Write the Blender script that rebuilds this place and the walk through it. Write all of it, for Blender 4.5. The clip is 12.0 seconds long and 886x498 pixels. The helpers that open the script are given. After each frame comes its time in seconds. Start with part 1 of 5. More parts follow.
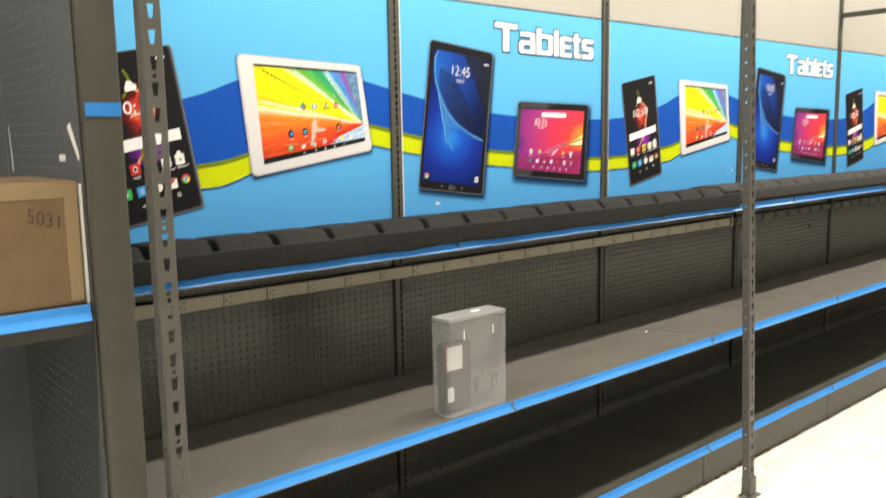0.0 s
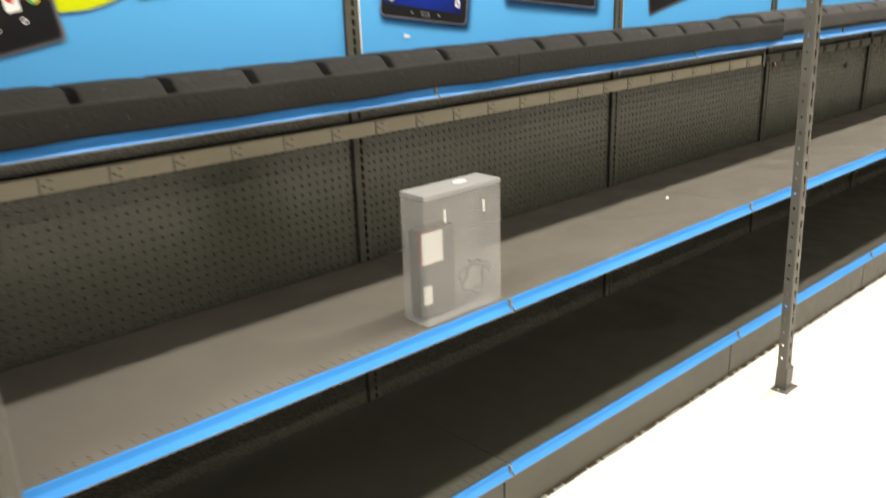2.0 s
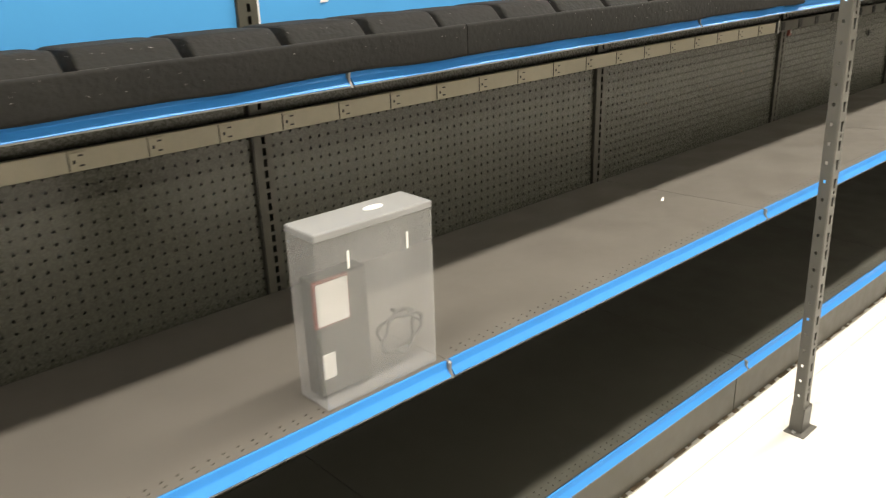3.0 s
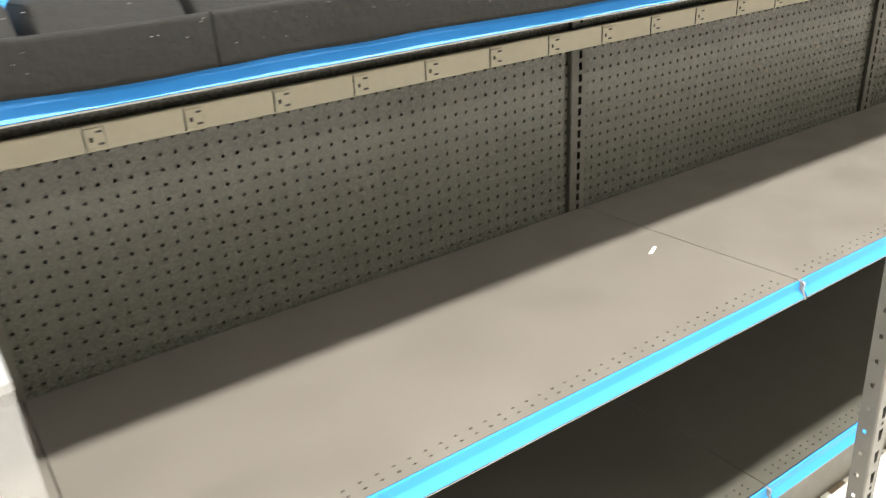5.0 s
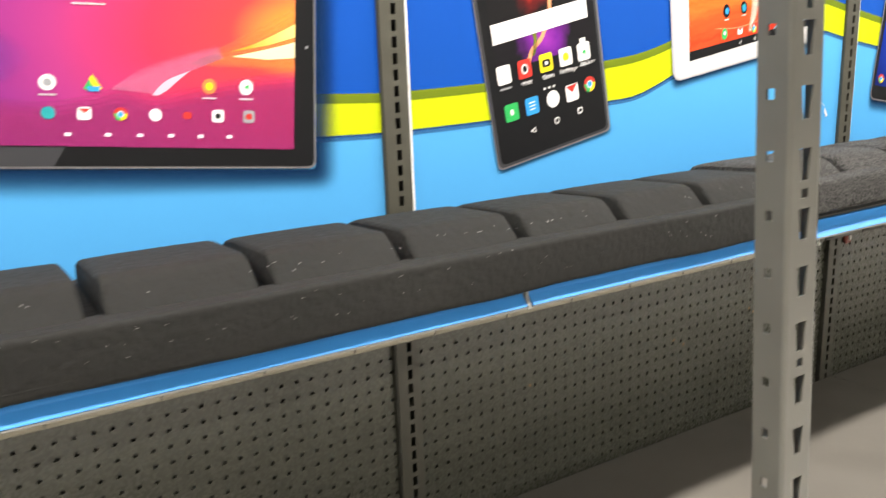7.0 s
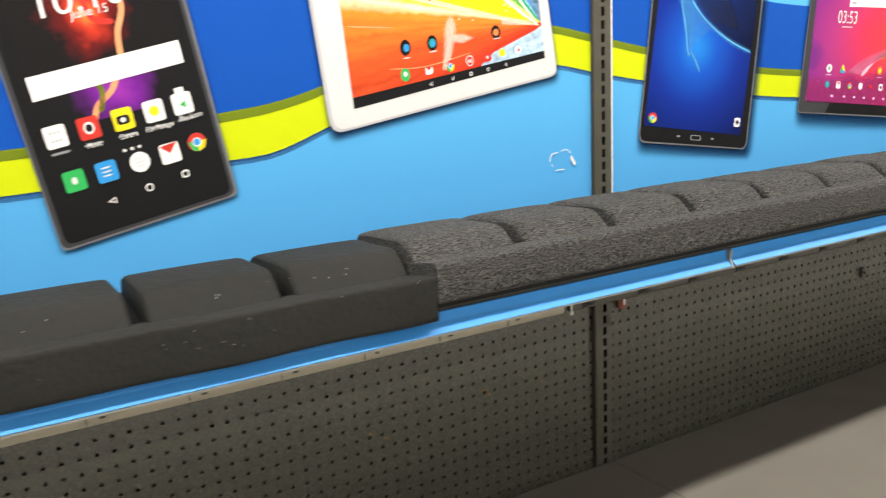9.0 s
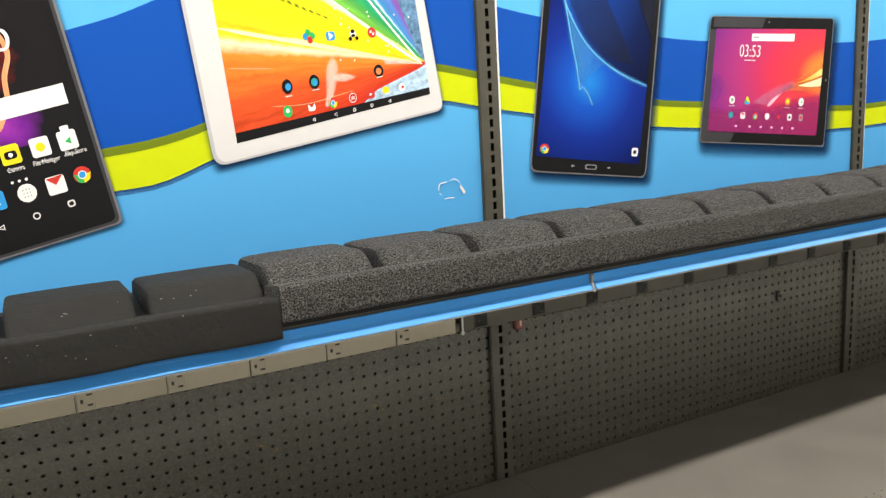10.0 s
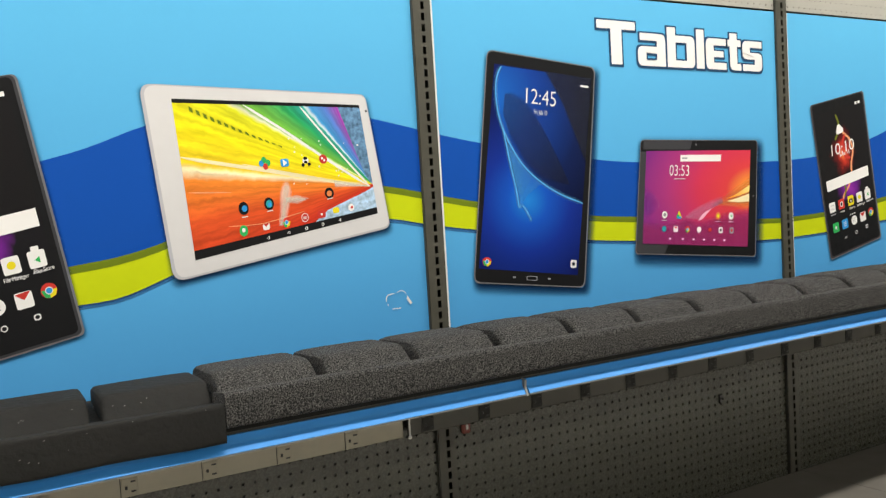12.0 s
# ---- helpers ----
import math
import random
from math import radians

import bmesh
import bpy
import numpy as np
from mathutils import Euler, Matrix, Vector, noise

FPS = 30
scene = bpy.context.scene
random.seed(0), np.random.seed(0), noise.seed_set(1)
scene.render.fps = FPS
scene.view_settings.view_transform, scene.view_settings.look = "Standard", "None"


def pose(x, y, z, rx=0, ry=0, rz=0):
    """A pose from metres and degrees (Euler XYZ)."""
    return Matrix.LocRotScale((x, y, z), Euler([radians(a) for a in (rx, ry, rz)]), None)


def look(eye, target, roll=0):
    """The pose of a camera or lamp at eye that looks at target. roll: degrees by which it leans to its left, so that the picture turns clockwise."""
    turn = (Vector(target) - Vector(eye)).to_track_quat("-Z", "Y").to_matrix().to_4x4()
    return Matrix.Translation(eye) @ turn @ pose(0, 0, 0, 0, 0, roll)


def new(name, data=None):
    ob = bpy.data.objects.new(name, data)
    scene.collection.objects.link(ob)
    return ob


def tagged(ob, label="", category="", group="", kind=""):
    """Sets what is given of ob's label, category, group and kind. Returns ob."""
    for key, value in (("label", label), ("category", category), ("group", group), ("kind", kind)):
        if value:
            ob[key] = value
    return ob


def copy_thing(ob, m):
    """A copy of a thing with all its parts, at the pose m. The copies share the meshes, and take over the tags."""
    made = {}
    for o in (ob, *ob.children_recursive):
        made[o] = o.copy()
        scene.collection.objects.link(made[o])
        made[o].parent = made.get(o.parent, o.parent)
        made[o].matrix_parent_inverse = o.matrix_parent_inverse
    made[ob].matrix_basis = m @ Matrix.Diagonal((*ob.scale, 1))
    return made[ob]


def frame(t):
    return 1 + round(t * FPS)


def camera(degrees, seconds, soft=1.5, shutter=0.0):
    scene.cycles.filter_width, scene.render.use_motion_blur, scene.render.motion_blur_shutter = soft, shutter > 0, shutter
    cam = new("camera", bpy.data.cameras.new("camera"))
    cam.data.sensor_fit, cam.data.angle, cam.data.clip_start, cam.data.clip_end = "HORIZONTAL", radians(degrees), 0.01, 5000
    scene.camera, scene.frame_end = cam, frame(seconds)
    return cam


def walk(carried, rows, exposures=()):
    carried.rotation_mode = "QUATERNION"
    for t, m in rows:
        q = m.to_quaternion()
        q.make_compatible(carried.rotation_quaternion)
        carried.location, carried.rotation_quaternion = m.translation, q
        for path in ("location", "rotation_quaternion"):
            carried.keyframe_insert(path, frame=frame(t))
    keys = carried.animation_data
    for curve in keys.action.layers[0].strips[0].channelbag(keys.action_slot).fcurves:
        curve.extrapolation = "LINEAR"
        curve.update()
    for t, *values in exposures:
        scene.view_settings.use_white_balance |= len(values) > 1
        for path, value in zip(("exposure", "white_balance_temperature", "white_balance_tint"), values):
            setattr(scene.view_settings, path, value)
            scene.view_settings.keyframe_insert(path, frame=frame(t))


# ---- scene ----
cam = camera(57.6, 12.0, soft=1.2, shutter=0.5)
PATH = [
    (0, (-1.806, -2.364, 1.539), (-0.512, -0.865, 1.263), -1.0),
    (0.5, (-1.777, -2.279, 1.526), (-0.536, -0.755, 1.153), -0.3),
    (1, (-1.725, -2.062, 1.512), (-0.474, -0.543, 1.151), -0.6),
    (1.5, (-1.578, -1.927, 1.466), (-0.3, -0.441, 1.066), -1.6),
    (2, (-1.343, -1.858, 1.431), (-0.074, -0.446, 0.802), -1.8),
    (2.5, (-1.1, -1.705, 1.399), (0.174, -0.334, 0.694), -1.1),
    (2.7, (-1.002, -1.63, 1.403), (0.273, -0.258, 0.701), -1.3),
    (4.3, (-0.282, -1.4, 1.383), (0.775, 0.075, 0.543), -3.0),
    (4.5, (-0.189, -1.351, 1.376), (0.856, 0.133, 0.536), -2.6),
    (5, (0.001, -1.28, 1.374), (1.008, 0.226, 0.528), -3.1),
    (5.5, (0.205, -1.322, 1.400), (1.122, 0.244, 0.560), -3.1),
    (6, (0.374, -1.326, 1.399), (1.247, 0.283, 0.594), -3.1),
    (6.5, (0.507, -1.195, 1.473), (1.483, 0.442, 0.868), -1.7),
    (7, (0.612, -1.157, 1.486), (1.624, 0.504, 1.022), -2.1),
    (7.5, (0.794, -1.187, 1.477), (1.802, 0.488, 1.053), -2.6),
    (7.7, (0.869, -1.212, 1.481), (1.893, 0.453, 1.057), -2.5),
    (9.3, (1.441, -1.319, 1.519), (2.381, 0.393, 1.086), -3.1),
    (9.5, (1.487, -1.377, 1.514), (2.418, 0.344, 1.101), -3.3),
    (10, (1.551, -1.497, 1.528), (2.454, 0.246, 1.150), -3.2),
    (10.5, (1.572, -1.574, 1.541), (2.459, 0.189, 1.217), -3.2),
    (11, (1.583, -1.608, 1.550), (2.489, 0.159, 1.317), -3.2),
    (11.5, (1.582, -1.631, 1.560), (2.514, 0.129, 1.382), -3.1),
    (12, (1.575, -1.648, 1.552), (2.533, 0.102, 1.428), -3.4),
]
EXPOSURES = [(0, -0.25, 6950, 12), (1.5, 0.12, 6950, 12), (2.5, -0.05, 7000, 12), (4.5, 0.36, 6600, 13), (5.0, 0.86, 6550, 12), (5.5, 1.2, 6500, 12), (6.2, 1.15, 6500, 13), (7, 0.25, 6600, 13), (7.7, 0.1, 6600, 12), (9.5, -0.15, 6650, 12), (10.5, -0.35, 6600, 12), (12, -0.75, 6550, 11)]
walk(cam, [(t, look(eye, target, roll)) for t, eye, target, roll in PATH], EXPOSURES)

# ---- light ----
world = bpy.data.worlds.new("store_air")
scene.world = world
world.use_nodes = True
world.node_tree.nodes["Background"].inputs[0].default_value = (0.9, 0.95, 1.0, 1)
world.node_tree.nodes["Background"].inputs[1].default_value = 0.0


def strip_lamp(name, x, y, z, length, width, watts, colour):
    data = bpy.data.lights.new(name, "AREA")
    data.shape, data.size, data.size_y, data.energy, data.color = "RECTANGLE", length, width, watts, colour
    ob = new(name, data)
    ob.matrix_world = pose(x, y, z)
    return ob


LAMP_Y, LAMP_Z = -1.12, 4.25
strip_lamp("aisle_light", 2.0, LAMP_Y, LAMP_Z, 15.0, 0.2, 840, (1.0, 0.98, 0.9))
# fill light added far behind the viewer, an unseen row
strip_lamp("far_fill_light", 2.0, -5.6, LAMP_Z, 15.0, 0.2, 330, (1.0, 0.98, 0.9))

# ---- materials ----


def material(name, colour, rough=0.5, metal=0.0, vary=0.12, grain=60.0, bump=0.0, bump_scale=300.0, stain=None, stain_amount=0.0, each=0.0, coat=0.0):
    m = bpy.data.materials.new(name)
    m.use_nodes = True
    nt = m.node_tree
    n, l = nt.nodes, nt.links
    b = n["Principled BSDF"]
    b.inputs["Metallic"].default_value = metal
    b.inputs["Coat Weight"].default_value = coat
    tc = n.new("ShaderNodeTexCoord")
    big = n.new("ShaderNodeTexNoise")
    big.inputs["Scale"].default_value, big.inputs["Detail"].default_value = 3.1, 5
    fine = n.new("ShaderNodeTexNoise")
    fine.inputs["Scale"].default_value, fine.inputs["Detail"].default_value = grain, 4
    for t in (big, fine):
        l.new(tc.outputs["Object"], t.inputs["Vector"])
    add = n.new("ShaderNodeMath")
    add.operation = "ADD"
    l.new(big.outputs["Fac"], add.inputs[0])
    l.new(fine.outputs["Fac"], add.inputs[1])
    ramp = n.new("ShaderNodeMapRange")
    ramp.inputs["From Min"].default_value, ramp.inputs["From Max"].default_value = 0.65, 1.35
    ramp.inputs["To Min"].default_value, ramp.inputs["To Max"].default_value = 1 - vary, 1 + vary
    l.new(add.outputs[0], ramp.inputs["Value"])
    scale = n.new("ShaderNodeMix")
    scale.data_type, scale.blend_type = "RGBA", "MULTIPLY"
    scale.inputs["Factor"].default_value = 1
    scale.inputs["A"].default_value = (*colour, 1)
    src = ramp.outputs[0]
    if each:
        info = n.new("ShaderNodeObjectInfo")
        mr = n.new("ShaderNodeMapRange")
        mr.inputs["To Min"].default_value, mr.inputs["To Max"].default_value = 1 - each, 1 + each
        l.new(info.outputs["Random"], mr.inputs["Value"])
        mul = n.new("ShaderNodeMath")
        mul.operation = "MULTIPLY"
        l.new(src, mul.inputs[0])
        l.new(mr.outputs[0], mul.inputs[1])
        src = mul.outputs[0]
    l.new(src, scale.inputs["B"])
    out = scale.outputs["Result"]
    if stain:
        sn = n.new("ShaderNodeTexNoise")
        sn.inputs["Scale"].default_value, sn.inputs["Detail"].default_value, sn.inputs["Roughness"].default_value = 9.0, 8, 0.7
        l.new(tc.outputs["Object"], sn.inputs["Vector"])
        sr = n.new("ShaderNodeMapRange")
        sr.inputs["From Min"].default_value, sr.inputs["From Max"].default_value = 0.56, 0.75
        sr.inputs["To Max"].default_value = stain_amount
        l.new(sn.outputs["Fac"], sr.inputs["Value"])
        sm = n.new("ShaderNodeMix")
        sm.data_type = "RGBA"
        l.new(sr.outputs[0], sm.inputs["Factor"])
        l.new(out, sm.inputs["A"])
        sm.inputs["B"].default_value = (*stain, 1)
        out = sm.outputs["Result"]
    l.new(out, b.inputs["Base Color"])
    rr = n.new("ShaderNodeMapRange")
    rr.inputs["From Min"].default_value, rr.inputs["From Max"].default_value = 0.3, 0.7
    rr.inputs["To Min"].default_value, rr.inputs["To Max"].default_value = max(0.02, rough - 0.08), min(1, rough + 0.08)
    l.new(fine.outputs["Fac"], rr.inputs["Value"])
    l.new(rr.outputs[0], b.inputs["Roughness"])
    if bump:
        bn = n.new("ShaderNodeTexNoise")
        bn.inputs["Scale"].default_value, bn.inputs["Detail"].default_value = bump_scale, 3
        l.new(tc.outputs["Object"], bn.inputs["Vector"])
        bp = n.new("ShaderNodeBump")
        bp.inputs["Strength"].default_value, bp.inputs["Distance"].default_value = bump, 0.002
        l.new(bn.outputs["Fac"], bp.inputs["Height"])
        l.new(bp.outputs[0], b.inputs["Normal"])
    return m


def flecked(name, dark, light):
    """Looped carpet: pale and dark fibres side by side, with deep relief."""
    m = bpy.data.materials.new(name)
    m.use_nodes = True
    n, l = m.node_tree.nodes, m.node_tree.links
    b = n["Principled BSDF"]
    b.inputs["Roughness"].default_value, b.inputs["Specular IOR Level"].default_value = 0.95, 0.15
    tc, nz, ramp = n.new("ShaderNodeTexCoord"), n.new("ShaderNodeTexNoise"), n.new("ShaderNodeValToRGB")
    nz.inputs["Scale"].default_value, nz.inputs["Detail"].default_value, nz.inputs["Roughness"].default_value = 400, 2.5, 0.75
    l.new(tc.outputs["Object"], nz.inputs["Vector"])
    l.new(nz.outputs["Fac"], ramp.inputs["Fac"])
    e = ramp.color_ramp.elements
    e[0].position, e[0].color, e[1].position, e[1].color = 0.43, (*dark, 1), 0.69, (*light, 1)
    l.new(ramp.outputs["Color"], b.inputs["Base Color"])
    bp = n.new("ShaderNodeBump")
    bp.inputs["Strength"].default_value, bp.inputs["Distance"].default_value = 0.8, 0.004
    l.new(nz.outputs["Fac"], bp.inputs["Height"])
    l.new(bp.outputs[0], b.inputs["Normal"])
    return m


def ink(name, colour, vary=0.03, grain=40.0):
    """Matt printing ink with a slight mottle."""
    m = material(name, colour, 0.5, vary=vary, grain=grain)
    m.node_tree.nodes["Principled BSDF"].inputs["Specular IOR Level"].default_value = 0.12
    return m


def shaded_print(name, stops, kind, centre, size, warp=0.0, warp_scale=20.0, streak=0.0):
    """A printed picture whose colour follows a ramp: kind 'round' by the distance from a centre (x, z), 'fan' by the angle round it,
    'line' along a direction (size is then the direction over its length)."""
    m = bpy.data.materials.new(name)
    m.use_nodes = True
    n, l = m.node_tree.nodes, m.node_tree.links
    b = n["Principled BSDF"]
    b.inputs["Roughness"].default_value, b.inputs["Specular IOR Level"].default_value = 0.5, 0.12
    tc, sep = n.new("ShaderNodeTexCoord"), n.new("ShaderNodeSeparateXYZ")
    l.new(tc.outputs["Object"], sep.inputs[0])

    def math_node(op, a, c):
        k = n.new("ShaderNodeMath")
        k.operation = op
        for i, v in enumerate((a, c)):
            if isinstance(v, (int, float)):
                k.inputs[i].default_value = v
            else:
                l.new(v, k.inputs[i])
        return k.outputs[0]

    dx = math_node("SUBTRACT", sep.outputs[0], centre[0])
    dz = math_node("SUBTRACT", sep.outputs[2], centre[1])
    if kind == "fan":
        val = math_node("DIVIDE", math_node("ARCTAN2", dz, math_node("MULTIPLY", dx, -1)), math.pi)
        val = math_node("ADD", val, 0.5)
    elif kind == "round":
        ux, uz = math_node("DIVIDE", dx, size[0]), math_node("DIVIDE", dz, size[1])
        val = math_node("SQRT", math_node("ADD", math_node("MULTIPLY", ux, ux), math_node("MULTIPLY", uz, uz)), 0)
    else:
        val = math_node("ADD", math_node("MULTIPLY", dx, size[0]), math_node("MULTIPLY", dz, size[1]))
    if warp:
        nz = n.new("ShaderNodeTexNoise")
        nz.inputs["Scale"].default_value, nz.inputs["Detail"].default_value = warp_scale, 4
        l.new(tc.outputs["Object"], nz.inputs["Vector"])
        val = math_node("ADD", val, math_node("MULTIPLY", math_node("SUBTRACT", nz.outputs["Fac"], 0.5), warp))
    ramp = n.new("ShaderNodeValToRGB")
    l.new(val, ramp.inputs["Fac"])
    e = ramp.color_ramp.elements
    while len(e) < len(stops):
        e.new(0.5)
    for el, (p, c) in zip(e, stops):
        el.position = p
    for el, (p, c) in zip(e, stops):
        el.color = (*c, 1)
    out = ramp.outputs["Color"]
    if streak:
        sn, mp = n.new("ShaderNodeTexNoise"), n.new("ShaderNodeCombineXYZ")
        l.new(math_node("MULTIPLY", val, 90), mp.inputs[0])
        l.new(math_node("MULTIPLY", dx, 9), mp.inputs[1])
        l.new(mp.outputs[0], sn.inputs["Vector"])
        sn.inputs["Scale"].default_value, sn.inputs["Detail"].default_value = 1.0, 3
        mr = n.new("ShaderNodeMapRange")
        mr.inputs["From Min"].default_value, mr.inputs["From Max"].default_value = 0.3, 0.75
        mr.inputs["To Min"].default_value, mr.inputs["To Max"].default_value = 1 - streak, 1 + streak
        l.new(sn.outputs["Fac"], mr.inputs["Value"])
        mix = n.new("ShaderNodeMix")
        mix.data_type, mix.blend_type = "RGBA", "MULTIPLY"
        mix.inputs["Factor"].default_value = 1
        l.new(out, mix.inputs["A"])
        l.new(mr.outputs[0], mix.inputs["B"])
        out = mix.outputs["Result"]
    l.new(out, b.inputs["Base Color"])
    return m


def see_through(name, colour, clear, rough):
    """Thin translucent film or plastic: part of the light passes straight on."""
    m = bpy.data.materials.new(name)
    m.use_nodes = True
    n, l = m.node_tree.nodes, m.node_tree.links
    b = n["Principled BSDF"]
    b.inputs["Base Color"].default_value, b.inputs["Roughness"].default_value = (*colour, 1), rough
    tr, mix = n.new("ShaderNodeBsdfTransparent"), n.new("ShaderNodeMixShader")
    mix.inputs[0].default_value = 1 - clear
    l.new(tr.outputs[0], mix.inputs[1])
    l.new(b.outputs[0], mix.inputs[2])
    l.new(mix.outputs[0], n["Material Output"].inputs["Surface"])
    return m


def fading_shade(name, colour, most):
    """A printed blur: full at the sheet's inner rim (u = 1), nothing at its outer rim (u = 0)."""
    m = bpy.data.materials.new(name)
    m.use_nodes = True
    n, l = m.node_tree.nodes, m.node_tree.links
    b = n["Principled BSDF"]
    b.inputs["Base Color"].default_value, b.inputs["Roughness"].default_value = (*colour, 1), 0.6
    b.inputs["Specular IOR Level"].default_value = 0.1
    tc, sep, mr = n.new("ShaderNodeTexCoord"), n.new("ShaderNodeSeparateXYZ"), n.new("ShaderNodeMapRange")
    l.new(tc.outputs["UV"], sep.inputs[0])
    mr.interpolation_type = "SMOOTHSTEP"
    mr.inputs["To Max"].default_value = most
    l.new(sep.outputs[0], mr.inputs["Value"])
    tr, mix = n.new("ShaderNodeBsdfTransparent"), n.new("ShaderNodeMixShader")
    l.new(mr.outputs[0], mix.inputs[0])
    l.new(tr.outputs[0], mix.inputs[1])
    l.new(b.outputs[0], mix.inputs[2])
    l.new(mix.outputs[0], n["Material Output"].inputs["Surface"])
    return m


STEEL = material("grey_enamel_steel", (0.0630, 0.0600, 0.0461), 0.42, vary=0.1, grain=25, stain=(0.05, 0.048, 0.04), stain_amount=0.35)
STEEL_DARK = material("dark_enamel_steel", (0.0360, 0.0350, 0.0270), 0.4, vary=0.1, grain=25)
PEG = material("pegboard_enamel", (0.0610, 0.0615, 0.0465), 0.27, vary=0.06, grain=180, bump=0.012, bump_scale=40)
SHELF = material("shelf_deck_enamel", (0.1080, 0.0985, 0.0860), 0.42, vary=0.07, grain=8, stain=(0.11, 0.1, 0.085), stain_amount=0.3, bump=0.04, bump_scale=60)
# base deck, set to a much darker tone than SHELF
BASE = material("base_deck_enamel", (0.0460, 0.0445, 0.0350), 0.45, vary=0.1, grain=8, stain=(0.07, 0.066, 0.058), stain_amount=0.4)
KICK = material("kick_plate_enamel", (0.0780, 0.0730, 0.0557), 0.5, vary=0.2, grain=20, stain=(0.05, 0.042, 0.03), stain_amount=0.5)
POST = material("post_enamel", (0.0860, 0.0821, 0.0712), 0.42, vary=0.09, grain=30, stain=(0.12, 0.11, 0.09), stain_amount=0.3)
BLUE = material("blue_price_strip", (0.03, 0.21, 0.56), 0.36, vary=0.04, grain=6)
BLUE.node_tree.nodes["Principled BSDF"].inputs["Specular IOR Level"].default_value = 0.22
CLIP = material("grey_plastic_clip", (0.1650, 0.1650, 0.1595), 0.35)
FOAM = material("black_foam", (0.0112, 0.0108, 0.0098), 0.85, vary=0.35, grain=70, bump=1.0, bump_scale=85)
FOAM.node_tree.nodes["Principled BSDF"].inputs["Specular IOR Level"].default_value = 0.25
CARPET = flecked("grey_flecked_carpet", (0.010, 0.0098, 0.0095), (0.135, 0.13, 0.126))
CREAM = material("cream_power_strip", (0.442, 0.408, 0.315), 0.45, vary=0.06)
BLACK = material("black_plastic", (0.02, 0.02, 0.02), 0.4)
COIL = material("glossy_black_cable", (0.1, 0.1, 0.1), 0.1)
# black of the outlets; elsewhere stands in for shade in gaps and holes
SHADE_AND_OUTLET = material("shade_and_outlet_black", (0.02, 0.02, 0.018), 0.8)
FLOOR = material("white_vinyl_floor", (0.6800, 0.6545, 0.6035), 0.28, vary=0.03, grain=5, stain=(0.66, 0.62, 0.55), stain_amount=0.1)
GRIME = material("floor_grime", (0.16, 0.12, 0.08), 0.8, vary=0.4, grain=60)
WALL = material("store_wall_paint", (0.372, 0.366, 0.348), 0.7, vary=0.05)
CEIL = material("ceiling_paint", (0.7, 0.7, 0.68), 0.8, vary=0.05)
HEADER = material("pale_perforated_steel", (0.4, 0.385, 0.345), 0.38, vary=0.04)
SLATE = material("slate_end_panel", (0.09, 0.098, 0.105), 0.5, vary=0.1, stain=(0.1, 0.1, 0.1), stain_amount=0.25)
CARDBOARD = material("brown_cardboard", (0.1584, 0.1016, 0.0488), 0.36, vary=0.16, grain=22, bump=0.5, bump_scale=28, stain=(0.3, 0.2, 0.11), stain_amount=0.35)
TAPE_WHITE = material("white_paper", (0.75, 0.74, 0.72), 0.6, vary=0.05)
LINT = material("grey_lint", (0.32, 0.31, 0.3), 0.8)
PALE = material("pale_edge_board", (0.6, 0.58, 0.55), 0.6)
MARKER = material("dark_marker", (0.03, 0.025, 0.02), 0.6)
RED = material("red_plastic", (0.2, 0.035, 0.02), 0.4)
STEELPIN = material("bright_steel_pin", (0.5, 0.5, 0.5), 0.3, 0.9)
RUST = material("rust", (0.3, 0.17, 0.06), 0.8, vary=0.4)
CASE = see_through("clear_case_plastic", (0.5, 0.5, 0.5), 0.82, 0.14)
LID = see_through("frosted_lid_plastic", (0.3, 0.3, 0.3), 0.3, 0.3)
TUBE = bpy.data.materials.new("lit_tube")
TUBE.use_nodes = True
TUBE.node_tree.nodes["Principled BSDF"].inputs["Emission Color"].default_value = (1, 0.96, 0.9, 1)
TUBE.node_tree.nodes["Principled BSDF"].inputs["Emission Strength"].default_value = 6
# print on the signs
P_SKY = shaded_print("print_sky_blue", [(0.0, (0.072, 0.325, 0.66)), (0.4, (0.085, 0.38, 0.7)), (1.0, (0.105, 0.44, 0.735))], "line", (0, 1.245), (0, 1.25))
P_DEEP = ink("print_deep_blue", (0.004, 0.07, 0.38))
P_LIME = ink("print_lime", (0.52, 0.6, 0.006))
P_OLIVE = ink("print_olive", (0.14, 0.19, 0.01))
P_BLACK = ink("print_black", (0.009, 0.009, 0.01))
P_CHARCOAL = ink("print_charcoal", (0.045, 0.045, 0.05))
P_STEELGREY = ink("print_steel_grey", (0.16, 0.16, 0.17))
P_WHITE = ink("print_white", (0.8, 0.78, 0.77), 0.015)
P_GREYWHITE = ink("print_grey_white", (0.45, 0.45, 0.48))
P_PALE = ink("print_pale_yellow", (0.85, 0.74, 0.45))
P_PEACH = ink("print_peach", (0.8, 0.33, 0.16), 0.2)
P_ICE = ink("print_ice", (0.4, 0.55, 0.72), 0.6, 110)
P_CITY = ink("print_city", (0.1, 0.2, 0.33), 0.9, 120)
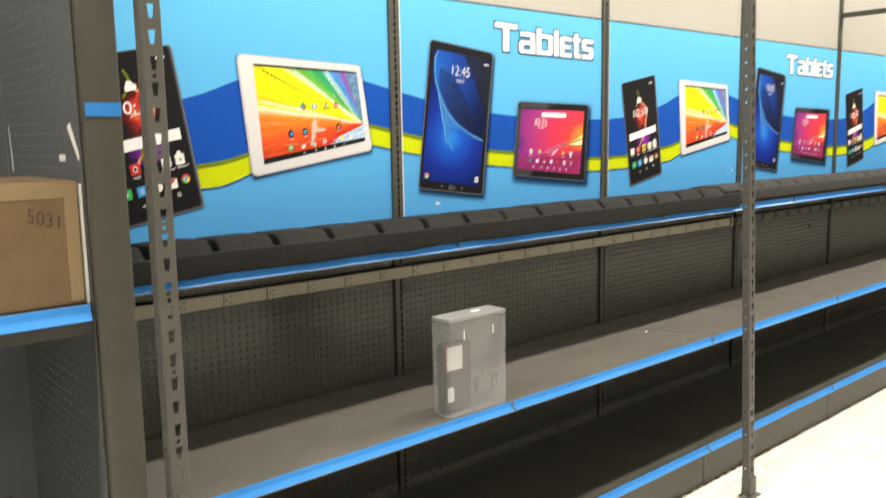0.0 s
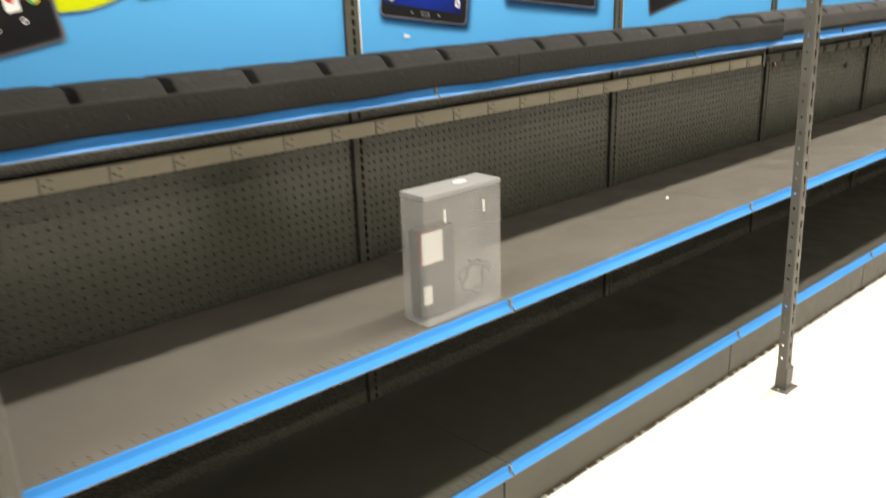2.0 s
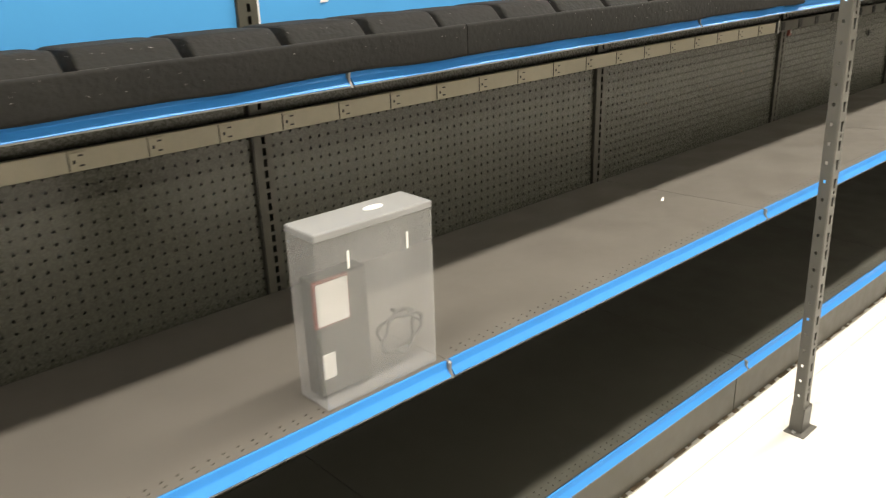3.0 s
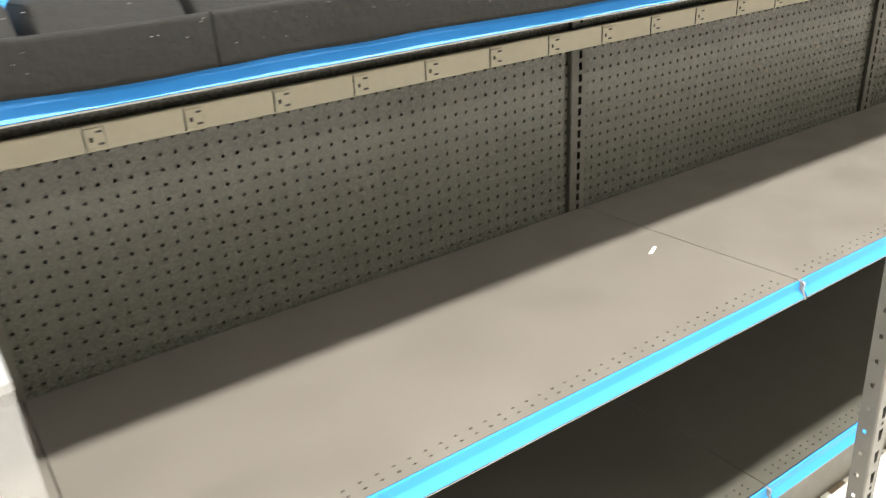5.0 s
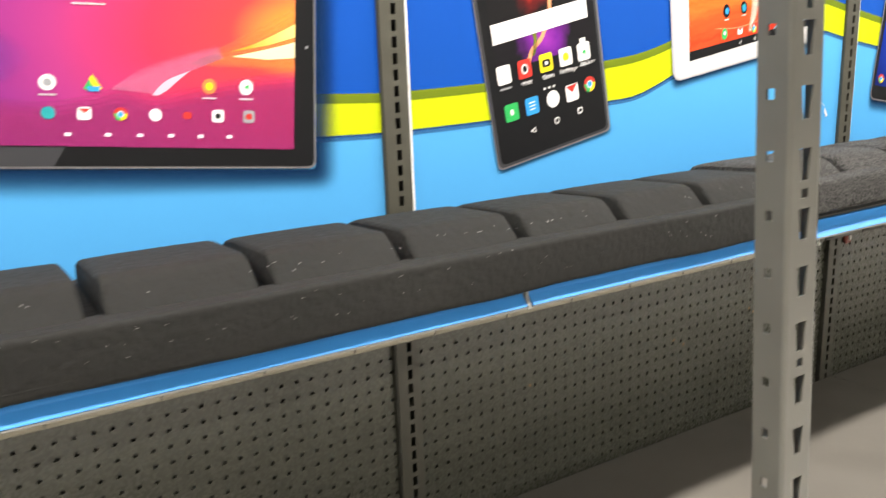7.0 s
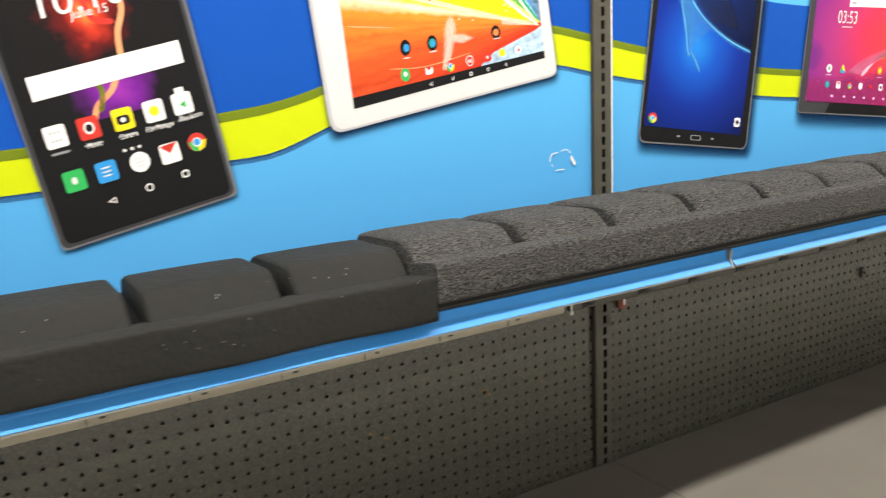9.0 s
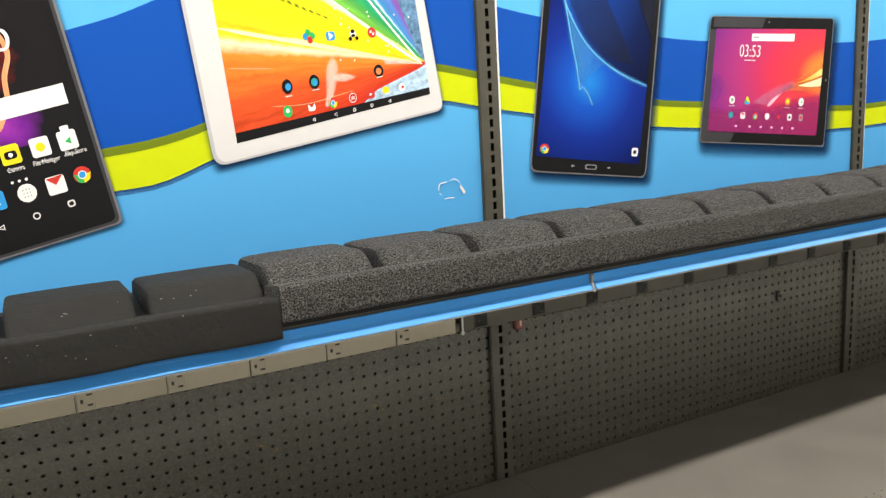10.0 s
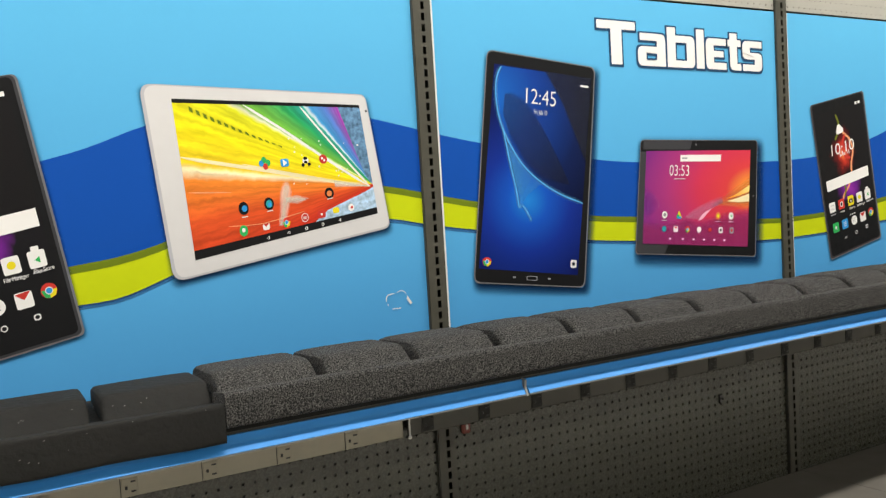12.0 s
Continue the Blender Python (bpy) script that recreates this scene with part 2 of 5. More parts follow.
P_FAN = shaded_print("print_colour_fan", [(0.0, (0.5, 0.03, 0.015)), (0.36, (0.55, 0.035, 0.015)), (0.45, (0.7, 0.09, 0.02)), (0.52, (0.85, 0.25, 0.03)), (0.535, (0.9, 0.8, 0.5)), (0.545, (0.9, 0.62, 0.02)), (0.6, (0.85, 0.72, 0.01)), (0.662, (0.7, 0.7, 0.02)), (0.668, (0.85, 0.85, 0.6)), (0.675, (0.2, 0.5, 0.05)), (0.73, (0.02, 0.33, 0.1)), (0.77, (0.03, 0.35, 0.3)), (0.775, (0.75, 0.85, 0.9)), (0.785, (0.05, 0.3, 0.6)), (0.83, (0.1, 0.2, 0.6)), (0.87, (0.4, 0.05, 0.42)), (0.91, (0.2, 0.2, 0.5)), (0.95, (0.1, 0.25, 0.45))], "fan", (2.307, 1.594), (1, 1), 0.012, 60, 0.28)
P_ROYAL = shaded_print("print_royal_blue", [(0.0, (0.012, 0.2, 0.62)), (0.25, (0.005, 0.075, 0.46)), (0.55, (0.004, 0.024, 0.25)), (1.0, (0.002, 0.007, 0.085))], "round", (0.285, 1.535), (0.24, 0.23))
P_ARC = shaded_print("print_arc_blue", [(0.0, (0.008, 0.12, 0.5)), (0.35, (0.005, 0.045, 0.28)), (0.75, (0.002, 0.01, 0.07)), (1.0, (0.001, 0.004, 0.03))], "round", (0.195, 1.79), (0.36, 0.36))
P_LIGHTCURVE = ink("print_light_curve", (0.16, 0.48, 0.85))
P_PINK = shaded_print("print_pink", [(0.0, (0.9, 0.62, 0.12)), (0.1, (0.85, 0.3, 0.04)), (0.26, (0.68, 0.05, 0.055)), (0.5, (0.6, 0.035, 0.085)), (0.75, (0.38, 0.035, 0.18)), (1.0, (0.18, 0.022, 0.2))], "round", (1.1, 1.525), (0.47, 0.27))
P_FLAME = shaded_print("print_flame", [(0.0, (0.7, 0.1, 0.08)), (0.6, (0.85, 0.33, 0.04)), (1.0, (0.95, 0.75, 0.25))], "line", (0.85, 1.475), (4.0, 0.5), 0.2, 25)
P_BLOOM = shaded_print("print_bloom", [(0.0, (0.75, 0.2, 0.05)), (0.25, (0.55, 0.04, 0.02)), (0.55, (0.12, 0.01, 0.01)), (0.85, (0.01, 0.009, 0.01))], "round", (1.512, 1.625), (0.07, 0.09), 0.9, 28)
P_PLUM = shaded_print("print_plum", [(0.0, (0.35, 0.04, 0.4)), (0.4, (0.16, 0.015, 0.25)), (0.9, (0.01, 0.009, 0.011))], "round", (1.538, 1.515), (0.07, 0.07), 0.8, 25)
P_MOSS = ink("print_moss", (0.14, 0.16, 0.015), 0.6, 25)
P_ICONS = {
    "w": P_WHITE, "r": ink("print_red", (0.55, 0.04, 0.03)), "g": ink("print_icon_green", (0.03, 0.4, 0.1)),
    "b": ink("print_icon_blue", (0.03, 0.28, 0.65)), "y": ink("print_icon_yellow", (0.75, 0.62, 0.02)),
    "o": ink("print_icon_orange", (0.7, 0.22, 0.07)), "k": P_BLACK, "t": ink("print_icon_teal", (0.02, 0.3, 0.32)), "s": ink("print_icon_grey", (0.3, 0.3, 0.32)),
}
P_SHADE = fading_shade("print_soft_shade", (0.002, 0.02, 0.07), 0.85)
P_GLOW = see_through("print_blue_glow", (0.04, 0.3, 0.75), 0.75, 0.6)
P_GLEAM = see_through("print_white_gleam", (0.95, 0.85, 0.72), 0.78, 0.6)
P_CASEWHITE = ink("print_case_white", (0.62, 0.605, 0.61), 0.02)
P_MAGENTA = see_through("print_magenta", (0.42, 0.02, 0.18), 0.78, 0.6)
P_ROSE = see_through("print_rose", (0.8, 0.2, 0.4), 0.84, 0.6)
P_VIOLET = see_through("print_violet", (0.2, 0.03, 0.4), 0.91, 0.6)
P_BLUSH = ink("print_blush", (0.85, 0.45, 0.55))
P_DUSK = see_through("print_dusk", (0.003, 0.008, 0.03), 0.86, 0.6)
P_NIGHT = see_through("print_night", (0.003, 0.006, 0.02), 0.72, 0.6)
P_BANDSHADE = see_through("print_band_shade", (0.01, 0.08, 0.25), 0.5, 0.6)
P_HAZE = see_through("print_red_haze", (0.85, 0.28, 0.06), 0.82, 0.6)
P_TEXTSHADE = ink("print_text_edge", (0.02, 0.07, 0.16))

# ---- helpers for meshes ----


def box(bm, x0, x1, y0, y1, z0, z1, bevel=0.0, seg=2):
    before = set(bm.faces)
    m = Matrix.Translation(((x0 + x1) / 2, (y0 + y1) / 2, (z0 + z1) / 2)) @ Matrix.Diagonal((x1 - x0, y1 - y0, z1 - z0, 1))
    made = bmesh.ops.create_cube(bm, size=1, matrix=m)
    if bevel:
        edges = {e for v in made["verts"] for e in v.link_edges}
        bmesh.ops.bevel(bm, geom=list(edges), offset=bevel, segments=seg, affect="EDGES", profile=0.5)
    return [f for f in bm.faces if f not in before]


def sweep(bm, profile, x0, x1, closed=True):
    """A profile of (y, z) drawn out along x."""
    a = [bm.verts.new((x0, y, z)) for y, z in profile]
    b = [bm.verts.new((x1, y, z)) for y, z in profile]
    k = len(profile)
    for i in range(k if closed else k - 1):
        j = (i + 1) % k
        bm.faces.new((a[i], a[j], b[j], b[i]))
    if closed:
        bm.faces.new(list(reversed(a)))
        bm.faces.new(b)


def rounded(corners, r, seg=5):
    """The corners of a polygon, each cut round with radius r."""
    out, k = [], len(corners)
    for i, p in enumerate(corners):
        p, a, b = Vector(p), Vector(corners[i - 1]), Vector(corners[(i + 1) % k])
        ra = r[i] if isinstance(r, (list, tuple)) else r
        if ra <= 0:
            out.append(tuple(p))
            continue
        p0, p1 = p + (a - p).normalized() * ra, p + (b - p).normalized() * ra
        for s in range(seg + 1):
            t = s / seg
            out.append(tuple(p0 * (1 - t) ** 2 + p * 2 * t * (1 - t) + p1 * t * t))
    return out


def flat(bm, pts, y, deep=0.0):
    """A flat printed shape of (x, z) points at depth y, facing the aisle."""
    vs = [bm.verts.new((x, y, z)) for x, z in pts]
    f = bm.faces.new(vs)
    f.normal_update()
    if f.normal.y > 0:
        f.normal_flip()
    if deep:
        back = [bm.verts.new((x, y + deep, z)) for x, z in pts]
        k = len(pts)
        for i in range(k):
            j = (i + 1) % k
            bm.faces.new((vs[i], vs[j], back[j], back[i]))
    return f


def mesh_object(name, bm, mat, smooth=False):
    bmesh.ops.recalc_face_normals(bm, faces=bm.faces) if not name.startswith("print") else None
    me = bpy.data.meshes.new(name)
    bm.to_mesh(me)
    bm.free()
    me.materials.append(mat)
    if smooth:
        me.shade_smooth()
        me.set_sharp_from_angle(angle=radians(40))
    return new(name, me)


def thing(name, place, label, category, group="", kind=""):
    ob = new(name)
    ob.empty_display_size = 0.05
    ob.matrix_basis = Matrix.Translation(place)
    return tagged(ob, label, category, group, kind)


def part(name, bm, mat, parent, label="", smooth=False):
    """Links a bmesh, in world places, as one mesh under a thing or a part."""
    ob = mesh_object(name, bm, mat, smooth)
    ob.parent = parent
    ob.matrix_parent_inverse = parent.matrix_basis.inverted()
    return tagged(ob, label)


def single(name, bm, mat, label, category="", group="", kind="", smooth=False):
    return tagged(mesh_object(name, bm, mat, smooth), label, category, group, kind)


def shift(ob, dx):
    return copy_thing(ob, Matrix.Translation((dx, 0, 0)) @ ob.matrix_basis)


def holed(bm, xs, zs, hole, put, depth, skip=None):
    """A sheet cut into cells; a round hole with walls in each cell. put maps (u, v, d) to a place."""
    c, s = math.cos(math.pi / 4), 1.0
    ring = [(1, 0), (c, c), (0, 1), (-c, c), (-1, 0), (-c, -c), (0, -1), (c, -c)]
    cache = {}

    def vert(u, v, d):
        key = (round(u, 5), round(v, 5), d)
        if key not in cache:
            cache[key] = bm.verts.new(put(u, v, d))
        return cache[key]

    for i in range(len(xs) - 1):
        for j in range(len(zs) - 1):
            u0, u1, v0, v1 = xs[i], xs[i + 1], zs[j], zs[j + 1]
            um, vm = (u0 + u1) / 2, (v0 + v1) / 2
            if skip and skip(i, j):
                bm.faces.new([vert(u0, v0, 0), vert(um, v0, 0), vert(u1, v0, 0), vert(u1, vm, 0), vert(u1, v1, 0), vert(um, v1, 0), vert(u0, v1, 0), vert(u0, vm, 0)])
                continue
            outer = [(u1, vm), (u1, v1), (um, v1), (u0, v1), (u0, vm), (u0, v0), (um, v0), (u1, v0)]
            inner = [(um + a * hole, vm + b * hole) for a, b in ring]
            for k in range(8):
                q = (k + 1) % 8
                bm.faces.new([vert(*outer[k], 0), vert(*outer[q], 0), vert(*inner[q], 0), vert(*inner[k], 0)])
                bm.faces.new([vert(*inner[k], 0), vert(*inner[q], 0), vert(*inner[q], depth), vert(*inner[k], depth)])


def letters(text, size, bold=0.0, spacing=1.0):
    """The faces of a word in the built-in font, as a mesh in x and y."""
    cu = bpy.data.curves.new("word", "FONT")
    cu.body, cu.size, cu.offset, cu.space_character = text, size, bold, spacing
    cu.resolution_u = 4
    ob = bpy.data.objects.new("word", cu)
    scene.collection.objects.link(ob)
    me = bpy.data.meshes.new_from_object(ob.evaluated_get(bpy.context.evaluated_depsgraph_get()))
    bpy.data.objects.remove(ob)
    return me


def words(name, text, x, z, size, mat, parent, y, bold=0.0, slant=(0.0, 0.0), width=None, label=""):
    """A word standing on the sign with its lower start at (x, z); slant: rise of the line, lean of the letters;
    bold: the strokes are thickened by this much with overlaid outlines."""
    me = letters(text, size, min(bold, 0.0))
    bm = bmesh.new()
    wide = max(v.co.x for v in me.vertices)
    k = width / wide if width else 1
    around = [(0.0, 0.0)] + ([(bold * math.cos(a), bold * math.sin(a)) for a in (math.pi / 4 * i for i in range(8))] if bold > 0 else [])
    for i, (ox, oz) in enumerate(around):
        at = len(bm.verts)
        bm.from_mesh(me)
        bm.verts.ensure_lookup_table()
        for v in bm.verts[at:]:
            a, b = v.co.x * k, v.co.y
            v.co = (x + a + slant[1] * b + ox, y - 0.00006 * i, z + b + slant[0] * a + oz)
    return part(name, bm, mat, parent, label)

# ---- the room ----
U = 1.2192
FIRST, LAST = -1, 5


def room():
    for name, x0, x1, y0, y1, z0, z1, m, label in (
        ("wall_north", -9, 16, 1.5, 1.7, 0, 4.6, WALL, "plain pale store wall behind the shelving"),
        ("wall_south", -9, 16, -9.2, -9, 0, 4.6, WALL, "plain pale store wall across the aisles"),
        ("wall_west", -9.2, -9, -9, 1.5, 0, 4.6, WALL, "plain pale store wall"),
        ("wall_east", 16, 16.2, -9, 1.5, 0, 4.6, WALL, "plain pale store wall"),
        ("ceiling", -9, 16, -9, 1.5, 4.6, 4.75, CEIL, "plain white store ceiling"),
    ):
        bm = bmesh.new()
        box(bm, x0, x1, y0, y1, z0, z1)
        single(name, bm, m, label, name.split("_")[0], kind="structure")
    bm = bmesh.new()
    # two slabs with a hairline joint between them
    box(bm, -9, 16, -9, -0.631, -0.1, 0)
    box(bm, -9, 16, -0.6295, 1.5, -0.1, 0)
    single("floor", bm, FLOOR, "glossy white vinyl floor with a hairline joint", "floor", kind="structure")
    for i, x in enumerate((-4.0, -1.5, 1.0, 3.5, 6.0, 8.5)):
        # both rows are out of view; the far one only accompanies the fill light
        for y in (LAMP_Y, -5.6):
            t = thing("ceiling_light", (x, y, 4.6), "unseen long white fluorescent strip light under the ceiling", "ceiling light", "strip lights")
            bm = bmesh.new()
            box(bm, x - 1.22, x + 1.22, y - 0.09, y + 0.09, 4.34, 4.6, 0.01)
            part("housing", bm, CEIL, t)
            for dy in (-0.045, 0.045):
                bm = bmesh.new()
                bmesh.ops.create_cone(bm, cap_ends=True, segments=12, radius1=0.018, radius2=0.018, depth=2.36, matrix=pose(x, y + dy, 4.31, 0, 90, 0))
                part("tube", bm, TUBE, t, "lit fluorescent tube", True)


room()


# ---- back of the shelving ----
def pegboard():
    """One perforated back panel between two uprights, with a dark sheet standing in for its shaded hollow."""
    t = thing("pegboard_panel", (0.63, 0.0, 0.05), "grey enamelled steel pegboard back panel, scuffed", "pegboard", "back panels")
    x0, x1 = 0.039, U - 0.006
    n = 47
    ux = [x0] + [0.0254 * (i + 1.2) + 0.0258 for i in range(n - 1)] + [x1]
    zs = [0.6431 + 0.0254 * j for j in range(17)]
    for name, rows in (("upper_sheet", zs), ("lower_sheet", [0.2104 + 0.0254 * j for j in range(17)])):
        bm = bmesh.new()
        holed(bm, ux, rows, 0.0035, lambda u, v, d: (u, 0.004 + d, v), 0.004)
        part(name, bm, PEG, t)
    for z0, z1 in ((0.05, 0.21), (0.6174, 0.6427), (zs[-1] + 0.001, 1.205)):
        bm = bmesh.new()
        box(bm, x0, x1, 0.004, 0.0056, z0, z1)
        part("plain_edge", bm, PEG, t)
    # dark sheet in place of the shaded hollow seen through the holes
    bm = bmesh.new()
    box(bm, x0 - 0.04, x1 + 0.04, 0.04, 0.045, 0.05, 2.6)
    part("hollow_shade", bm, SHADE_AND_OUTLET, t)
    return t


def upright():
    t = thing("shelf_upright", (0.02, 0.0, 0.0), "grey steel shelf upright with a column of slots", "upright", "shelf uprights")
    bm = bmesh.new()
    w0, w1 = -0.006, 0.039
    pitch = 0.0254
    sx0, sx1, yf, yb = 0.014, 0.023, -0.006, -0.0035
    rows = int(2.6 / pitch)
    for i in range(rows):
        a, b = i * pitch, (i + 1) * pitch
        s0, s1 = a + 0.004, b - 0.0045
        for p, q, c, d in ((w0, sx0, a, b), (sx1, w1, a, b), (sx0, sx1, a, s0), (sx0, sx1, s1, b)):
            bm.faces.new([bm.verts.new((x, yf, zz)) for x, zz in ((p, c), (q, c), (q, d), (p, d))])
        for (ax, az), (bx, bz) in (((sx0, s0), (sx1, s0)), ((sx1, s0), (sx1, s1)), ((sx1, s1), (sx0, s1)), ((sx0, s1), (sx0, s0))):
            bm.faces.new([bm.verts.new(p) for p in ((ax, yf, az), (bx, yf, bz), (bx, yb, bz), (ax, yb, az))])
    for x in (w0, w1):
        bm.faces.new([bm.verts.new(p) for p in ((x, yf, 0), (x, 0.04, 0), (x, 0.04, 2.6), (x, yf, 2.6))])
    part("channel", bm, STEEL, t)
    bm = bmesh.new()
    box(bm, w0 - 0.0035, w0 - 0.0015, -0.006, 0.02, 0.0, 2.6)
    part("edge_flange", bm, STEEL_DARK, t)
    return t


def header_panel():
    t = thing("header_panel", (0.6, 0.0, 2.03), "pale perforated steel panel above the signs", "panel", "header panels")
    x0, x1 = 0.043, U - 0.003
    ux = [x0 + (x1 - x0) * i / 46 for i in range(47)]
    zs = [2.056 + 0.0254 * j for j in range(22)]
    bm = bmesh.new()
    holed(bm, ux, zs, 0.0024, lambda u, v, d: (u, 0.001 + d, v), 0.0016)
    part("sheet", bm, HEADER, t)
    return t


panel, post_back, head = pegboard(), upright(), header_panel()
for k in range(FIRST, LAST + 1):
    if k != 0:
        shift(post_back, U * k)
        if k < LAST:
            shift(panel, U * k)
            shift(head, U * k)


# ---- shelves ----
def strip_profile(y, z0, z1):
    """A price channel: lipped above and below, hollow between."""
    h = z1 - z0
    return [(y, z1), (y - 0.0045, z1), (y - 0.0055, z1 - 0.0025), (y - 0.0058, z0 + 0.52 * h), (y - 0.0075, z0 + 0.42 * h), (y - 0.0165, z0 + 0.06 * h), (y - 0.018, z0), (y - 0.017, z0 - 0.001), (y, z0 - 0.001)]


def deck_shelf(name, label, y_front, z_front, z_back, z_strip0, mat, thick=0.03, holes=True):
    t = thing(name, (0.63, 0.0, z_back), label, "shelf", name + " run")
    x0, x1 = 0.034, U + 0.032
    ya, yb = y_front + 0.045, y_front

    def zt(y):
        return z_back + (z_front - z_back) * (y / y_front)

    bm = bmesh.new()
    n = 48
    us = [x0 + (x1 - x0) * i / n for i in range(n + 1)]
    if holes:
        holed(bm, us, [yb + 0.008, yb + 0.022, yb + 0.036], 0.0024, lambda u, v, d: (u + (0.012 if v > yb + 0.03 else 0) * 0, v, zt(v) - d), 0.002, lambda i, j: i in (0, n - 1))
        ya = yb + 0.036
        bm.faces.new([bm.verts.new(p) for p in ((x0, yb, zt(yb)), (x1, yb, zt(yb)), (x1, yb + 0.008, zt(yb + 0.008)), (x0, yb + 0.008, zt(yb + 0.008)))])
    else:
        ya = yb
    for p in (((x0, ya, zt(ya)), (x1, ya, zt(ya)), (x1, -0.012, zt(-0.012)), (x0, -0.012, zt(-0.012))),):
        bm.faces.new([bm.verts.new(q) for q in p])
    lo = -thick
    bm.faces.new([bm.verts.new(q) for q in ((x0, yb, z_front), (x1, yb, z_front), (x1, yb, z_front + lo), (x0, yb, z_front + lo))])
    bm.faces.new([bm.verts.new(q) for q in ((x0, yb, z_front + lo), (x1, yb, z_front + lo), (x1, -0.012, z_back + lo), (x0, -0.012, z_back + lo))])
    for x in (x0, x1):
        bm.faces.new([bm.verts.new(q) for q in ((x, yb, z_front), (x, yb, z_front + lo), (x, -0.012, z_back + lo), (x, -0.012, z_back))])
    part("deck", bm, mat, t)
    bm = bmesh.new()
    sweep(bm, strip_profile(y_front - 0.001, z_strip0, z_strip0 + 0.027), x0 + 0.004, x1 - 0.004)
    part("price_strip", bm, BLUE, t, "blue plastic price strip", True)
    bm = bmesh.new()
    box(bm, x0 + 0.004, x1 - 0.004, y_front - 0.019, y_front - 0.002, z_strip0 - 0.0035, z_strip0 - 0.0012)
    part("strip_lip", bm, CLIP, t, "pale metal lip under the strip")
    bm = bmesh.new()
    # the strip's end clip, a thin bent hook
    pts = [(y_front - 0.001, z_strip0 + 0.029), (y_front - 0.012, z_strip0 + 0.028), (y_front - 0.0155, z_strip0 + 0.026), (y_front - 0.0135, z_strip0 + 0.012), (y_front - 0.021, z_strip0 - 0.004), (y_front - 0.017, z_strip0 - 0.005), (y_front - 0.001, z_strip0 + 0.002)]
    sweep(bm, pts, x1 - 0.004, x1 + 0.001)
    part("end_clip", bm, CLIP, t, "grey plastic end clip")
    return t


mid = deck_shelf("display_shelf", "empty taupe steel shelf with blue price strip", -0.565, 0.671, 0.646, 0.644, SHELF)
low = deck_shelf("base_shelf", "empty steel base shelf in a darker tone, with blue price strip", -0.563, 0.192, 0.182, 0.162, BASE)
top = deck_shelf("ledge_shelf", "shallow steel ledge carrying foam rests, blue price strip", -0.3105, 1.187, 1.187, 1.155, STEEL_DARK, 0.025, False)
bm = bmesh.new()
box(bm, 0.036, U + 0.03, -0.548, -0.543, 0.0, 0.157)
part("kick_plate", bm, KICK, low, "scuffed grey kick plate at the floor")
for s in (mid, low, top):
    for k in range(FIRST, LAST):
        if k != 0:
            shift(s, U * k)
bm = bmesh.new()
random.seed(5)
x = -1.2
while x < 6.0:
    w = random.uniform(0.01, 0.06)
    box(bm, x, x + w, -0.5485 - random.uniform(0.002, 0.012), -0.547, 0.0, random.uniform(0.001, 0.004))
    x += w + random.uniform(0.0, 0.05)
single("floor_grime", bm, GRIME, "brown grime gathered along the kick plate", "grime", kind="stuff")


# ---- foam rests on the ledge ----
def block_mesh(x0, x1, ztop, zbar, soft):
    """One rest block: flat ends, rounded front and top, reaching back to the sign."""
    bm = bmesh.new()
    prof = rounded([(-0.27, zbar - 0.026), (-0.222, ztop), (-0.07, ztop - 0.008), (-0.034, ztop - 0.022), (-0.03, zbar - 0.026)], [0, 0.024 * soft, 0.03 * soft, 0.01, 0], 5)
    rows = []
    inset = [(0.0, 0.011 * soft), (0.004 * soft, 0.004 * soft), (0.012 * soft, 0.0015 * soft), (0.05, 0.0)]
    xs = [(x0 + a, b) for a, b in inset] + [(x1 - a, b) for a, b in reversed(inset)]
    cy, cz = -0.14, zbar - 0.026
    for x, b in xs:
        row = []
        for y, z in prof:
            d = Vector((y - cy, z - cz))
            k = 1 - b / max(d.length, 0.02) if z > zbar - 0.02 else 1 - b / 0.13 * 0.6
            row.append(bm.verts.new((x, cy + d.x * k, cz + d.y * k)))
        rows.append(row)
    n = len(prof)
    for a, b in zip(rows, rows[1:]):
        for i in range(n):
            bm.faces.new((a[i], a[(i + 1) % n], b[(i + 1) % n], b[i]))
    bm.faces.new(list(reversed(rows[0])))
    bm.faces.new(rows[-1])
    return bm


